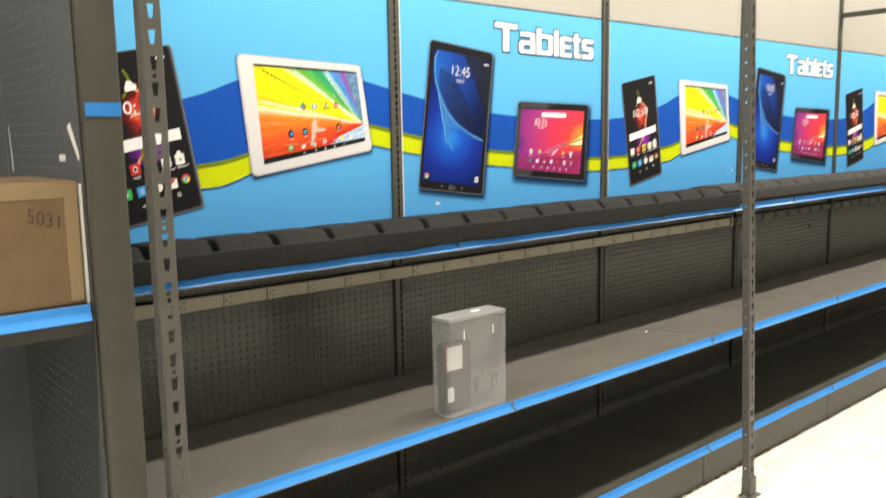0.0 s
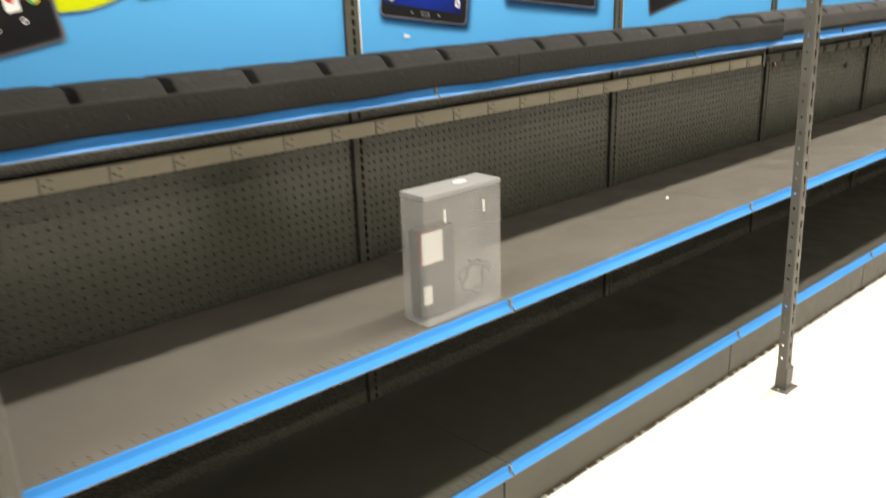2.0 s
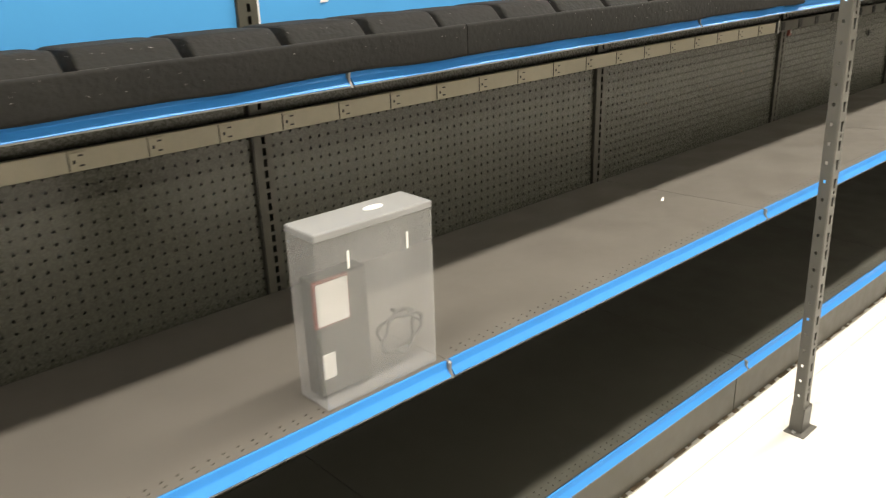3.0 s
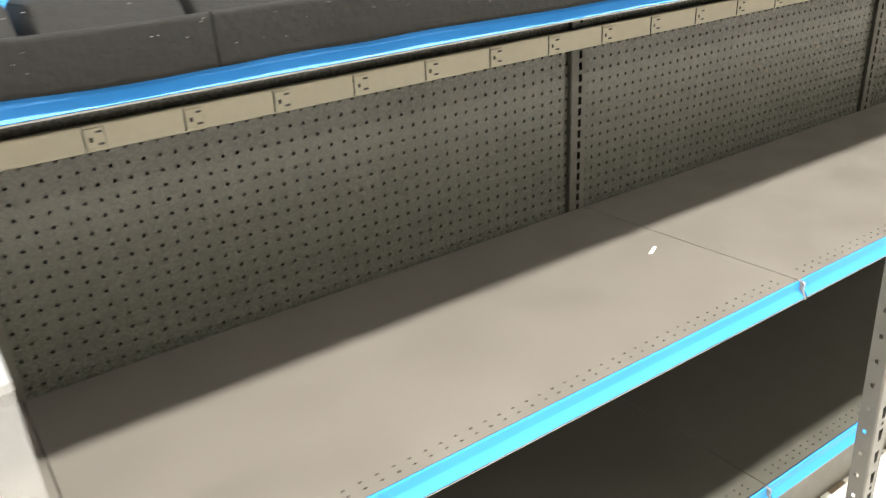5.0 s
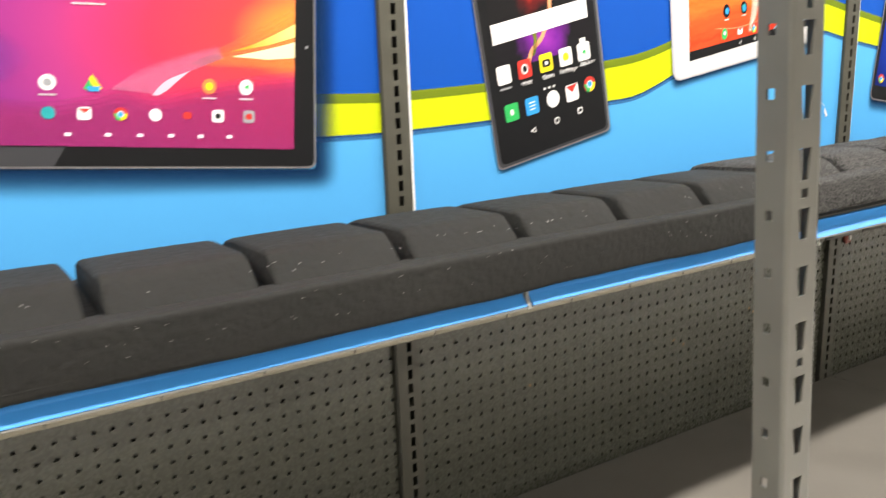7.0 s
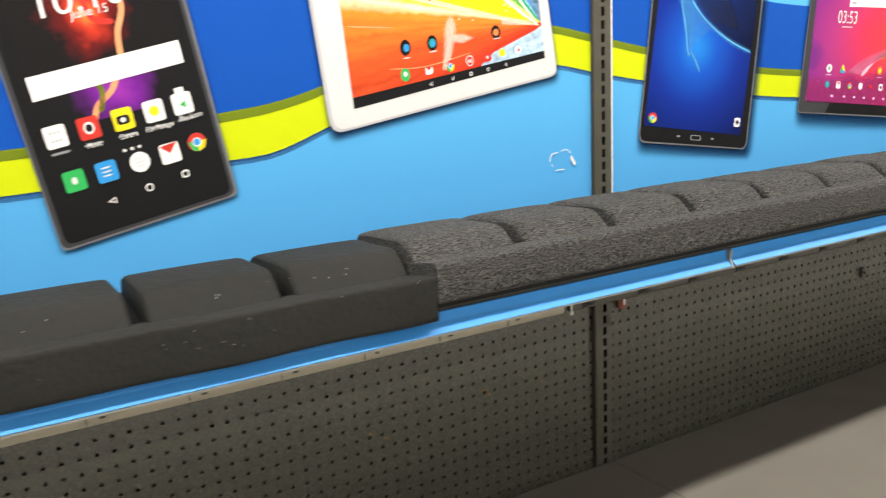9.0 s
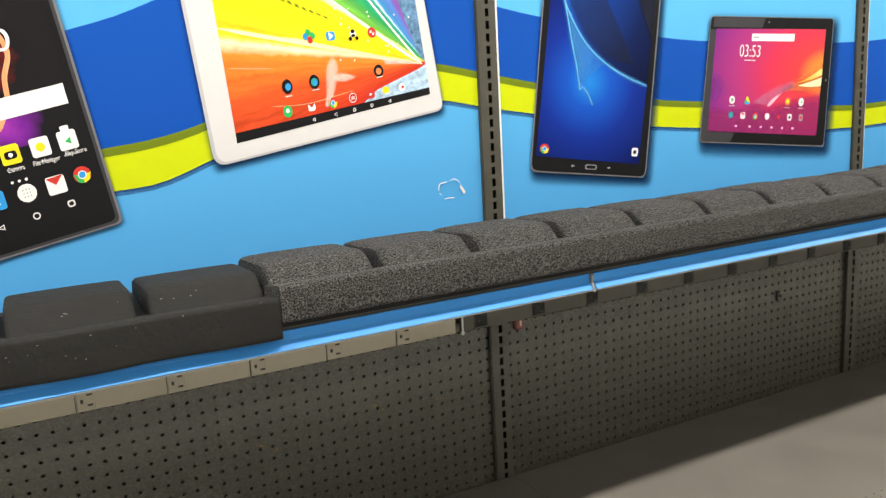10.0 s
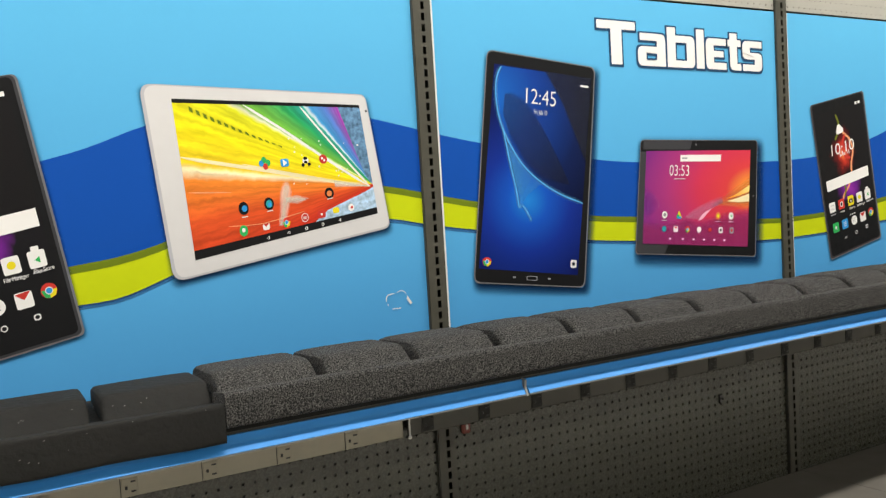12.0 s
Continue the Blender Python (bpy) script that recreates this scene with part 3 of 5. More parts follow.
def foam_rest(name, x0, blocks, pitch, mat, label, zbar, ztop, ragged=0.0, soft=1.0, deep=0.06):
    x1 = x0 + blocks * pitch
    t = thing(name, ((x0 + x1) / 2, -0.2, 1.187), label, "foam rest", "foam rests")
    bm = bmesh.new()
    prof = rounded([(-0.334, zbar - deep), (-0.332, zbar), (-0.235, zbar - 0.018), (-0.235, zbar - deep)], [0.008, 0.011 * soft, 0, 0], 4)
    n = max(2, int((x1 - x0) / 0.02))
    rows = []
    for i in range(n + 1):
        x = x0 + (x1 - x0) * i / n + (0.001 if i == 0 else -0.001 if i == n else 0)
        w = noise.noise((x * 6, 1.3, 0)) * ragged
        rows.append([bm.verts.new((x, y + w * 0.6, z + (w * 1.2 if z < zbar - 0.03 else w * 0.5))) for y, z in prof])
    k = len(prof)
    for a, b in zip(rows, rows[1:]):
        for i in range(k):
            bm.faces.new((a[i], a[(i + 1) % k], b[(i + 1) % k], b[i]))
    bm.faces.new(list(reversed(rows[0])))
    bm.faces.new(rows[-1])
    part("front_bar", bm, mat, t, "", True)
    bm = bmesh.new()
    box(bm, x0 + 0.002, x1 - 0.002, -0.316, -0.004, 1.188, zbar - 0.03)
    part("underlay", bm, FOAM, t, "black foam underlay")
    for i in range(blocks):
        g = 0.017
        part("block", block_mesh(x0 + i * pitch + g * (0.5 if i == 0 else 1), x0 + (i + 1) * pitch - g * 0.2, ztop + random.uniform(-0.0015, 0.0015), zbar, soft), mat, t, "", True)
    return t


PITCH = 0.193
JOIN = 1.873
foam_rest("foam_rest", JOIN - 8 * PITCH, 8, PITCH, FOAM, "long black foam rest of rounded blocks, worn", 1.242, 1.263, 0.004, 0.75, 0.066)
foam_rest("foam_rest", JOIN - 16 * PITCH, 8, PITCH, FOAM, "long black foam rest of rounded blocks, worn", 1.242, 1.263, 0.004, 0.75, 0.066)
foam_rest("foam_rest", JOIN, 10, PITCH, CARPET, "grey flecked carpet-covered rest of rounded blocks", 1.258, 1.274, 0.001, 1.1)
foam_rest("foam_rest", JOIN + 10 * PITCH, 10, PITCH, CARPET, "grey flecked carpet-covered rest of rounded blocks", 1.258, 1.274, 0.001, 1.1)


# ---- power strips under the ledge ----
def power_strip(name, x0, x1, first, count, body, label, plate):
    t = thing(name, ((x0 + x1) / 2, 0, 1.0200), label, "power strip")
    bm = bmesh.new()
    box(bm, x0, x1, -0.026, 0.0035 - 0.016, 1.0200, 1.0620, 0.003)
    part("body", bm, body, t)
    for i in range(count):
        x = first + 0.1524 * i
        o = None
        bm = bmesh.new()
        box(bm, x - 0.015, x + 0.015, -0.0275, -0.0255, 1.0250, 1.0570, 0.001, 1)
        o = part("outlet", bm, plate, t)
        bm = bmesh.new()
        box(bm, x - 0.0175, x - 0.0163, -0.0278, -0.0262, 1.0225, 1.0605)
        box(bm, x - 0.009, x - 0.004, -0.029, -0.0274, 1.0360, 1.0430, 0.001, 1)
        for dz in (1.0300, 1.0490):
            box(bm, x + 0.002, x + 0.011, -0.029, -0.0274, dz, dz + 0.003)
        part("socket", bm, BLACK, o)
    return t


power_strip("power_strip", -1.17, 2.334, 0.076 - 0.1524 * 8, 23, CREAM, "long cream power strip with a row of outlets", CREAM)
power_strip("power_strip", 2.348, 5.9, 2.397, 23, STEEL, "long dark grey power strip with black outlets", SHADE_AND_OUTLET)


# ---- printed signs ----
Y0 = 0.0


def printed(name, pts, mat, parent, layer, label=""):
    bm = bmesh.new()
    flat(bm, pts, Y0 - 0.0009 * layer)
    return part("print_" + name if not name.startswith("print") else name, bm, mat, parent, label)


def patch(name, pts, mat, parent, layer, label=""):
    ob = printed(name, pts, mat, parent, layer, label)
    ob.name = name
    return ob


def quad_map(tl, tr, br, bl):
    """(u, v) in 0..1, v upward, onto a slanting picture."""
    tl, tr, br, bl = map(Vector, (tl, tr, br, bl))

    def at(u, v):
        p = (bl * (1 - u) + br * u) * (1 - v) + (tl * (1 - u) + tr * u) * v
        return (p.x, p.y)
    return at


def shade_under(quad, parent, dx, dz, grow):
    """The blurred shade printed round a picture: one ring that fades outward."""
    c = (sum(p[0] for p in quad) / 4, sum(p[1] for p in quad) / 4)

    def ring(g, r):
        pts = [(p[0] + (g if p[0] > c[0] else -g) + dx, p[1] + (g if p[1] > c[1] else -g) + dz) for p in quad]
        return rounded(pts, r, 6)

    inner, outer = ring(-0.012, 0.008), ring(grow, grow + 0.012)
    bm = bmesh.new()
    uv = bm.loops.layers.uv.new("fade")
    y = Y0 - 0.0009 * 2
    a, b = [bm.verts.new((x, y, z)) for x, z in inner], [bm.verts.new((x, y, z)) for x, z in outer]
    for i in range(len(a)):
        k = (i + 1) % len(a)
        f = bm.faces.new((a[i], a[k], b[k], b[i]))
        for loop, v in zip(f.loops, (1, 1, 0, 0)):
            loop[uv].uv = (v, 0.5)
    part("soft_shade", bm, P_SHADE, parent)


def icon(at, u, v, w, h, kind, colour, parent, layer):
    """One small app mark: a disc, a rounded square or a bar."""
    ring = []
    if kind == "disc":
        ring = [at(u + w / 2 * math.cos(a), v + h / 2 * math.sin(a)) for a in (2 * math.pi * i / 14 for i in range(14))]
    elif kind == "tri":
        ring = [at(u - w / 2, v), at(u + w / 2, v + h / 2), at(u + w / 2, v - h / 2)]
    else:
        ring = rounded([at(u - w / 2, v - h / 2), at(u + w / 2, v - h / 2), at(u + w / 2, v + h / 2), at(u - w / 2, v + h / 2)], 0.002 if kind == "bar" else 0.0045, 3)
    return patch("app_icon", ring, P_ICONS[colour], parent, layer)


def wave(pts, x):
    """The height of a smooth line through pts at x."""
    for i in range(len(pts) - 1):
        (xa, za), (xb, zb) = pts[i], pts[i + 1]
        if xa <= x <= xb:
            def slope(j):
                p, q = pts[max(j - 1, 0)], pts[min(j + 1, len(pts) - 1)]
                return (q[1] - p[1]) / (q[0] - p[0])
            w = xb - xa
            t = (x - xa) / w
            return (2 * t ** 3 - 3 * t * t + 1) * za + (t ** 3 - 2 * t * t + t) * w * slope(i) + (3 * t * t - 2 * t ** 3) * zb + (t ** 3 - t * t) * w * slope(i + 1)
    return pts[-1][1]


# the bands across the two boards, over one repeat of 2 U, starting at an upright that opens a board with the phone
TOP_EDGE = [(0, 1.606), (0.13, 1.612), (0.29, 1.629), (0.42, 1.661), (0.51, 1.686), (0.61, 1.724), (0.78, 1.771), (0.95, 1.766), (1.1, 1.738), (1.28, 1.698), (1.38, 1.679), (1.72, 1.631), (1.87, 1.619), (2.33, 1.606), (2 * U, 1.606)]
LIME_TOP = [(0, 1.432), (0.18, 1.438), (0.34, 1.449), (0.46, 1.466), (0.55, 1.477), (0.64, 1.500), (0.8, 1.564), (0.98, 1.601), (1.12, 1.587), (1.22, 1.567), (1.35, 1.541), (1.69, 1.487), (1.86, 1.472), (2.31, 1.438), (2 * U, 1.432)]
LIME_LOW = [(0, 1.371), (0.19, 1.376), (0.34, 1.382), (0.47, 1.393), (0.55, 1.400), (0.64, 1.431), (0.8, 1.491), (0.98, 1.526), (1.13, 1.514), (1.22, 1.496), (1.35, 1.474), (1.68, 1.425), (1.85, 1.409), (2.3, 1.375), (2 * U, 1.371)]


def board(x0, x1, label):
    """A bare sign board with its bands; the bands are looked up at x - start of the repeat."""
    t = thing("sign_board", ((x0 + x1) / 2, 0.0, 1.21), label, "sign", "tablet signs")
    bm = bmesh.new()
    box(bm, x0, x1, Y0, Y0 + 0.0035, 1.21, 2.05, 0.0008, 1)
    part("board", bm, P_SKY, t)
    bm = bmesh.new()
    box(bm, x0 + 0.0002, x0 + 0.0045, Y0 - 0.0026, Y0 - 0.0002, 1.21, 2.049)
    part("cut_edge", bm, P_WHITE, t, "bare white cut edge")
    n = 40
    xs = [x0 + 0.0005 + (x1 - x0 - 0.001) * i / n for i in range(n + 1)]
    f = lambda x: (x - U) % (2 * U)
    for name, hi, lo, m, layer in (("blue_band", lambda x: wave(TOP_EDGE, f(x)), lambda x: wave(LIME_TOP, f(x)) - 0.002, P_DEEP, 1), ("lime_band", lambda x: wave(LIME_TOP, f(x)), lambda x: wave(LIME_LOW, f(x)), P_LIME, 1.3), ("olive_edge", lambda x: wave(LIME_TOP, f(x)) + 0.001, lambda x: wave(LIME_TOP, f(x)) - 0.014, P_OLIVE, 1.6), ("shade_line", lambda x: wave(LIME_LOW, f(x)) + 0.001, lambda x: wave(LIME_LOW, f(x)) - 0.0035, P_BANDSHADE, 1.15), ("shade_line", lambda x: wave(LIME_LOW, f(x)) + 0.001, lambda x: wave(LIME_LOW, f(x)) - 0.009, P_BANDSHADE, 0.7)):
        bm = bmesh.new()
        a = [bm.verts.new((x, Y0 - 0.0009 * layer, hi(x))) for x in xs]
        b = [bm.verts.new((x, Y0 - 0.0009 * layer, lo(x))) for x in xs]
        for i in range(n):
            bm.faces.new((b[i], b[i + 1], a[i + 1], a[i]))
        part(name, bm, m, t)
    return t


def device(name, quad, r, mat, parent, layer=3.0):
    return patch(name, rounded(quad, r, 5), mat, parent, layer)


def line(at, seq, w, mat, parent, layer, name="light_line"):
    """A thin printed line of width w along (u, v) points, thinning at its ends."""
    pts = [Vector(at(u, v)) for u, v in seq]
    left, right = [], []
    for i, p in enumerate(pts):
        d = (pts[min(i + 1, len(pts) - 1)] - pts[max(i - 1, 0)]).normalized()
        s = w * (0.25 if i in (0, len(pts) - 1) else 1)
        left.append((p.x - d.y * s, p.y + d.x * s))
        right.append((p.x + d.y * s, p.y - d.x * s))
    bm = bmesh.new()
    y = Y0 - 0.0009 * layer
    a, b = [bm.verts.new((x, y, z)) for x, z in left], [bm.verts.new((x, y, z)) for x, z in right]
    for i in range(len(pts) - 1):
        bm.faces.new((a[i], a[i + 1], b[i + 1], b[i]))
    return part(name, bm, mat, parent)


def smooth_line(seq, n=6):
    """More points along a bent line (Catmull-Rom)."""
    out = []
    for i in range(len(seq) - 1):
        p = [Vector(seq[max(0, min(len(seq) - 1, i + k))]) for k in (-1, 0, 1, 2)]
        for s in range(n):
            t = s / n
            q = 0.5 * (2 * p[1] + (p[2] - p[0]) * t + (2 * p[0] - 5 * p[1] + 4 * p[2] - p[3]) * t * t + (3 * p[1] - p[0] - 3 * p[2] + p[3]) * t ** 3)
            out.append((q.x, q.y))
    return out + [seq[-1]]


def mark(at, u, v, w, h, colour, parent, layer):
    """A ring mark."""
    icon(at, u, v, w, h, "disc", colour, parent, layer)
    icon(at, u, v, w * 0.66, h * 0.66, "disc", "k", parent, layer + 0.2)


def four_colour(at, u, v, w, h, parent, layer):
    icon(at, u, v, w, h, "disc", "r", parent, layer)
    patch("app_icon", [at(u, v), at(u - w * 0.48, v + h * 0.1), at(u - w * 0.3, v - h * 0.4), at(u, v - h * 0.5)], P_ICONS["g"], parent, layer + 0.15)
    patch("app_icon", [at(u, v), at(u, v - h * 0.5), at(u + w * 0.35, v - h * 0.36), at(u + w * 0.5, v + h * 0.05)], P_ICONS["y"], parent, layer + 0.15)
    icon(at, u, v, w * 0.5, h * 0.5, "disc", "w", parent, layer + 0.3)
    icon(at, u, v, w * 0.38, h * 0.38, "disc", "b", parent, layer + 0.45)


def phone_board():
    """Board with the slanting black phone and the white tablet; built at the second bay."""
    t = board(U + 0.041, 2 * U - 0.008, "printed blue sign with a black phone and a white tablet")
    q = [(1.357, 1.772), (1.624, 1.822), (1.701, 1.338), (1.437, 1.285)]
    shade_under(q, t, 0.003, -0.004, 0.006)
    ph = device("phone_picture", q, 0.012, P_STEELGREY, t)
    at = quad_map(*q)
    E = lambda pts: [at(u, v) for u, v in pts]
    patch("phone_edge", rounded(E([(0.006, 0.998), (0.985, 0.998), (0.985, 0.006), (0.006, 0.006)]), 0.012), P_CHARCOAL, ph, 3.2)
    patch("phone_face", rounded(E([(0.03, 0.992), (0.965, 0.992), (0.965, 0.016), (0.03, 0.016)]), 0.012), P_BLACK, ph, 3.4)
    patch("wallpaper", E([(0.1, 0.93), (0.92, 0.93), (0.92, 0.5), (0.1, 0.5)]), P_BLOOM, ph, 3.6)
    patch("wallpaper", E([(0.1, 0.4999), (0.92, 0.4999), (0.92, 0.34), (0.1, 0.34)]), P_PLUM, ph, 3.6)
    for seq, m in (([(0.42, 0.9), (0.46, 0.84), (0.42, 0.78), (0.36, 0.74)], P_MOSS), ([(0.5, 0.78), (0.62, 0.72), (0.66, 0.64), (0.6, 0.56), (0.58, 0.46)], P_PEACH), ([(0.55, 0.76), (0.48, 0.7), (0.5, 0.62), (0.6, 0.6)], P_ICONS["r"]), ([(0.58, 0.5), (0.5, 0.42), (0.4, 0.38), (0.36, 0.34)], P_PEACH), ([(0.38, 0.48), (0.44, 0.42), (0.4, 0.36)], P_MOSS)):
        line(at, smooth_line(seq), 0.004, m, ph, 3.9, "wallpaper_petal")
    patch("search_bar", E([(0.1, 0.50), (0.9, 0.51), (0.9, 0.442), (0.1, 0.432)]), P_WHITE, ph, 4.2)
    patch("cloud_mark", rounded(E([(0.4, 0.805), (0.53, 0.81), (0.53, 0.775), (0.4, 0.77)]), 0.008), P_WHITE, ph, 4.2)
    icon(at, 0.455, 0.81, 0.08, 0.045, "disc", "w", ph, 4.3)
    for u in (0.82, 0.88):
        icon(at, u, 0.935, 0.04, 0.018, "bar", "w", ph, 4.2)
    words("clock_time", "10:10", *at(0.22, 0.645), 0.05, P_WHITE, ph, Y0 - 0.004, 0.0, (0.2, -0.1), 0.125)
    for u, c in ((0.15, "w"), (0.32, "r"), (0.5, "y"), (0.67, "w"), (0.83, "w")):
        icon(at, u, 0.325, 0.11, 0.065, "square", c, ph, 4.2)
        icon(at, u, 0.277, 0.095, 0.007, "bar", "s", ph, 4.2)
    for du in (-0.022, 0.0, 0.022):
        for dv in (-0.012, 0.012):
            icon(at, 0.15 + du, 0.325 + dv, 0.012, 0.007, "bar", "s", ph, 4.4)
    mark(at, 0.32, 0.325, 0.055, 0.036, "w", ph, 4.4)
    icon(at, 0.5, 0.323, 0.07, 0.026, "square", "k", ph, 4.4)
    icon(at, 0.5, 0.323, 0.026, 0.015, "disc", "w", ph, 4.6)
    icon(at, 0.67, 0.325, 0.055, 0.03, "disc", "y", ph, 4.4)
    icon(at, 0.83, 0.364, 0.05, 0.02, "bar", "w", ph, 4.1)
    icon(at, 0.83, 0.322, 0.035, 0.024, "tri", "g", ph, 4.4)
    for u in (0.46, 0.5, 0.54):
        icon(at, u, 0.235, 0.018, 0.01, "disc", "w", ph, 4.2)
    for u, c, k in ((0.17, "g", "square"), (0.34, "b", "square"), (0.52, "w", "disc"), (0.69, "w", "square")):
        icon(at, u, 0.19, 0.11, 0.062, k, c, ph, 4.2)
    four_colour(at, 0.85, 0.2, 0.105, 0.058, ph, 4.2)
    for dv in (-0.012, 0.0, 0.012):
        icon(at, 0.34, 0.19 + dv, 0.05, 0.005, "bar", "w", ph, 4.4)
    icon(at, 0.17, 0.19, 0.028, 0.022, "square", "w", ph, 4.4)
    patch("envelope_flap", E([(0.64, 0.216), (0.74, 0.22), (0.69, 0.19)]), P_ICONS["r"], ph, 4.4)
    icon(at, 0.32, 0.102, 0.045, 0.02, "tri", "w", ph, 4.2)
    icon(at, 0.325, 0.102, 0.024, 0.01, "tri", "k", ph, 4.4)
    mark(at, 0.53, 0.108, 0.045, 0.025, "w", ph, 4.2)
    icon(at, 0.74, 0.116, 0.045, 0.024, "square", "w", ph, 4.2)
    icon(at, 0.74, 0.116, 0.03, 0.015, "square", "k", ph, 4.4)
    words("date_line", "June 15", *at(0.4, 0.628), 0.018, P_WHITE, ph, Y0 - 0.0045, 0.0, (0.2, -0.1), 0.05)
    words("icon_name", "File Manager", *at(0.6, 0.268), 0.0115, P_WHITE, ph, Y0 - 0.0045, 0.0, (0.2, -0.1), 0.042)
    words("icon_name", "Camera", *at(0.455, 0.268), 0.0115, P_WHITE, ph, Y0 - 0.0045, 0.0, (0.2, -0.1), 0.026)
    words("icon_name", "Music", *at(0.285, 0.268), 0.0115, P_WHITE, ph, Y0 - 0.0045, 0.0, (0.2, -0.1), 0.02)
    words("icon_name", "Play Store", *at(0.79, 0.274), 0.0115, P_WHITE, ph, Y0 - 0.0045, 0.0, (0.2, -0.1), 0.034)
    for dv in (-0.012, 0.0, 0.012):
        for du in (-0.018, 0.0, 0.018):
            icon(at, 0.52 + du, 0.19 + dv, 0.008, 0.005, "disc", "s", ph, 4.4)

    # white tablet
    q = [(1.831, 1.808), (2.303, 1.791), (2.345, 1.495), (1.868, 1.419)]
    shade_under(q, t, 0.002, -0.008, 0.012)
    wt = device("white_tablet_picture", q, [0.026, 0.016, 0.018, 0.026], P_GREYWHITE, t)
    inner = [(1.8379, 1.8051), (2.3016, 1.7884), (2.3429, 1.4992), (1.8741, 1.4238)]
    device("white_tablet_face", inner, [0.024, 0.014, 0.016, 0.024], P_CASEWHITE, wt, 3.2)
    s = [(1.8898, 1.7791), (2.2867, 1.768), (2.3154, 1.5284), (1.9124, 1.4588)]
    at = quad_map(*s)
    E = lambda pts: [at(u, v) for u, v in pts]
    patch("screen", s, P_BLACK, wt, 3.5)
    lo, hi = 0.058, 0.974
    patch("wallpaper", E([(0, lo), (1, lo), (1, hi), (0, hi)]), P_FAN, wt, 3.7)
    patch("wallpaper_city", E([(0.87, hi), (1, hi), (1, 0.3), (0.985, 0.3), (0.96, 0.4), (0.92, 0.66)]), P_CITY, wt, 3.9)
    patch("wallpaper_spray", E([(0.64, lo), (0.72, 0.13), (0.95, 0.22), (1, 0.25), (1, lo)]), P_ICE, wt, 3.9)
    vp = (0.982, 0.258)
    for seq, w, m in (([(0.0, 0.641), (0.477, 0.482), vp], 0.0036, P_PALE), ([(0.352, hi), (0.602, 0.729), vp], 0.0026, P_WHITE), ([(0.655, hi), (0.79, 0.69), vp], 0.002, P_WHITE), ([(0.3, 0.565), (0.65, 0.42), vp], 0.0016, P_PALE), ([(0.016, 0.419), (0.227, 0.383)], 0.0012, P_PEACH), ([(0.184, 0.164), (0.367, 0.135), (0.6, 0.16)], 0.0008, P_PEACH)):
        line(at, smooth_line(seq, 4), w, m, wt, 4.1)
    # the blurred white reflections on the pictured road
    for k, w in enumerate((0.024, 0.017, 0.011, 0.006)):
        patch("road_gleam", E(smooth_line([(0.455 - 0.6 * w, 0.09), (0.485 - w, 0.22), (0.5 - w, 0.34), (0.514, 0.36 + 2 * w), (0.514 + w, 0.34), (0.49 + w, 0.22), (0.46 + 0.6 * w, 0.09)], 3)), P_GLEAM, wt, 4.12 + 0.08 * k)
        patch("road_gleam", E([(0.5, 0.275 + 0.6 * w), (0.56, 0.27 + w), (0.6 + w, 0.25), (0.56, 0.25 - w), (0.5, 0.265 - 0.6 * w)]), P_GLEAM, wt, 4.15 + 0.08 * k)
        patch("road_gleam", E([(0.78, 0.325 - w), (0.78, 0.335 + w), vp]), P_GLEAM, wt, 4.12 + 0.08 * k)
    for k in range(14):
        u = 0.075 + 0.033 * k
        v = 0.957 - 0.021 * k
        patch("roller_link", E([(u, v), (u + 0.018, v - 0.013), (u + 0.022, v - 0.047 + 0.0016 * k), (u + 0.004, v - 0.034 + 0.0016 * k)]), P_OLIVE, wt, 4.1)
    random.seed(11)
    for k in range(30):
        u = random.uniform(0.55, 0.95)
        d = random.uniform(0.005, 0.009)
        icon(at, u, random.uniform(0.34, 0.72) - 0.1 * (u - 0.75), d, d * 1.8, "disc", "w", wt, 4.1)
    for u, v, c in ((0.4, 0.556, "b"), (0.416, 0.58, "g"), (0.42, 0.532, "r"), (0.435, 0.558, "g")):
        icon(at, u, v, 0.026, 0.046, "disc", c, wt, 4.3 + 0.2 * (c == "r"))
    for u, v, c, k in ((0.524, 0.546, "b", "square"), (0.738, 0.545, "r", "disc"), (0.273, 0.264, "k", "disc"), (0.407, 0.265, "k", "disc"), (0.741, 0.263, "k", "disc"), (0.257, 0.114, "g", "disc"), (0.375, 0.108, "w", "square"), (0.68, 0.107, "r", "square"), (0.763, 0.114, "y", "square"), (0.852, 0.108, "w", "disc")):
        w = 0.052 if c == "k" else 0.036 if c in "yw" else 0.044
        icon(at, u, v, w, w * (1.35 if k == "square" else 1.75), k, c, wt, 4.3)
    four_colour(at, 0.483, 0.106, 0.042, 0.074, wt, 4.3)
    patch("envelope_flap", E([(0.358, 0.132), (0.392, 0.132), (0.375, 0.106)]), P_ICONS["r"], wt, 4.5)
    # ring of the app drawer, robot mark, pictures in the discs
    icon(at, 0.586, 0.11, 0.04, 0.07, "disc", "w", wt, 4.3)
    icon(at, 0.586, 0.11, 0.033, 0.058, "disc", "r", wt, 4.5)
    icon(at, 0.586, 0.114, 0.018, 0.006, "bar", "w", wt, 4.7)
    icon(at, 0.586, 0.103, 0.018, 0.006, "bar", "w", wt, 4.7)
    for u, v, w, h, c in ((0.639, 0.548, 0.034, 0.05, "w"), (0.639, 0.565, 0.022, 0.026, "k"), (0.622, 0.515, 0.018, 0.028, "k"), (0.656, 0.515, 0.018, 0.028, "k"), (0.639, 0.535, 0.02, 0.022, "k")):
        icon(at, u, v, w, h, "disc", c, wt, 4.5 if c == "k" else 4.3)
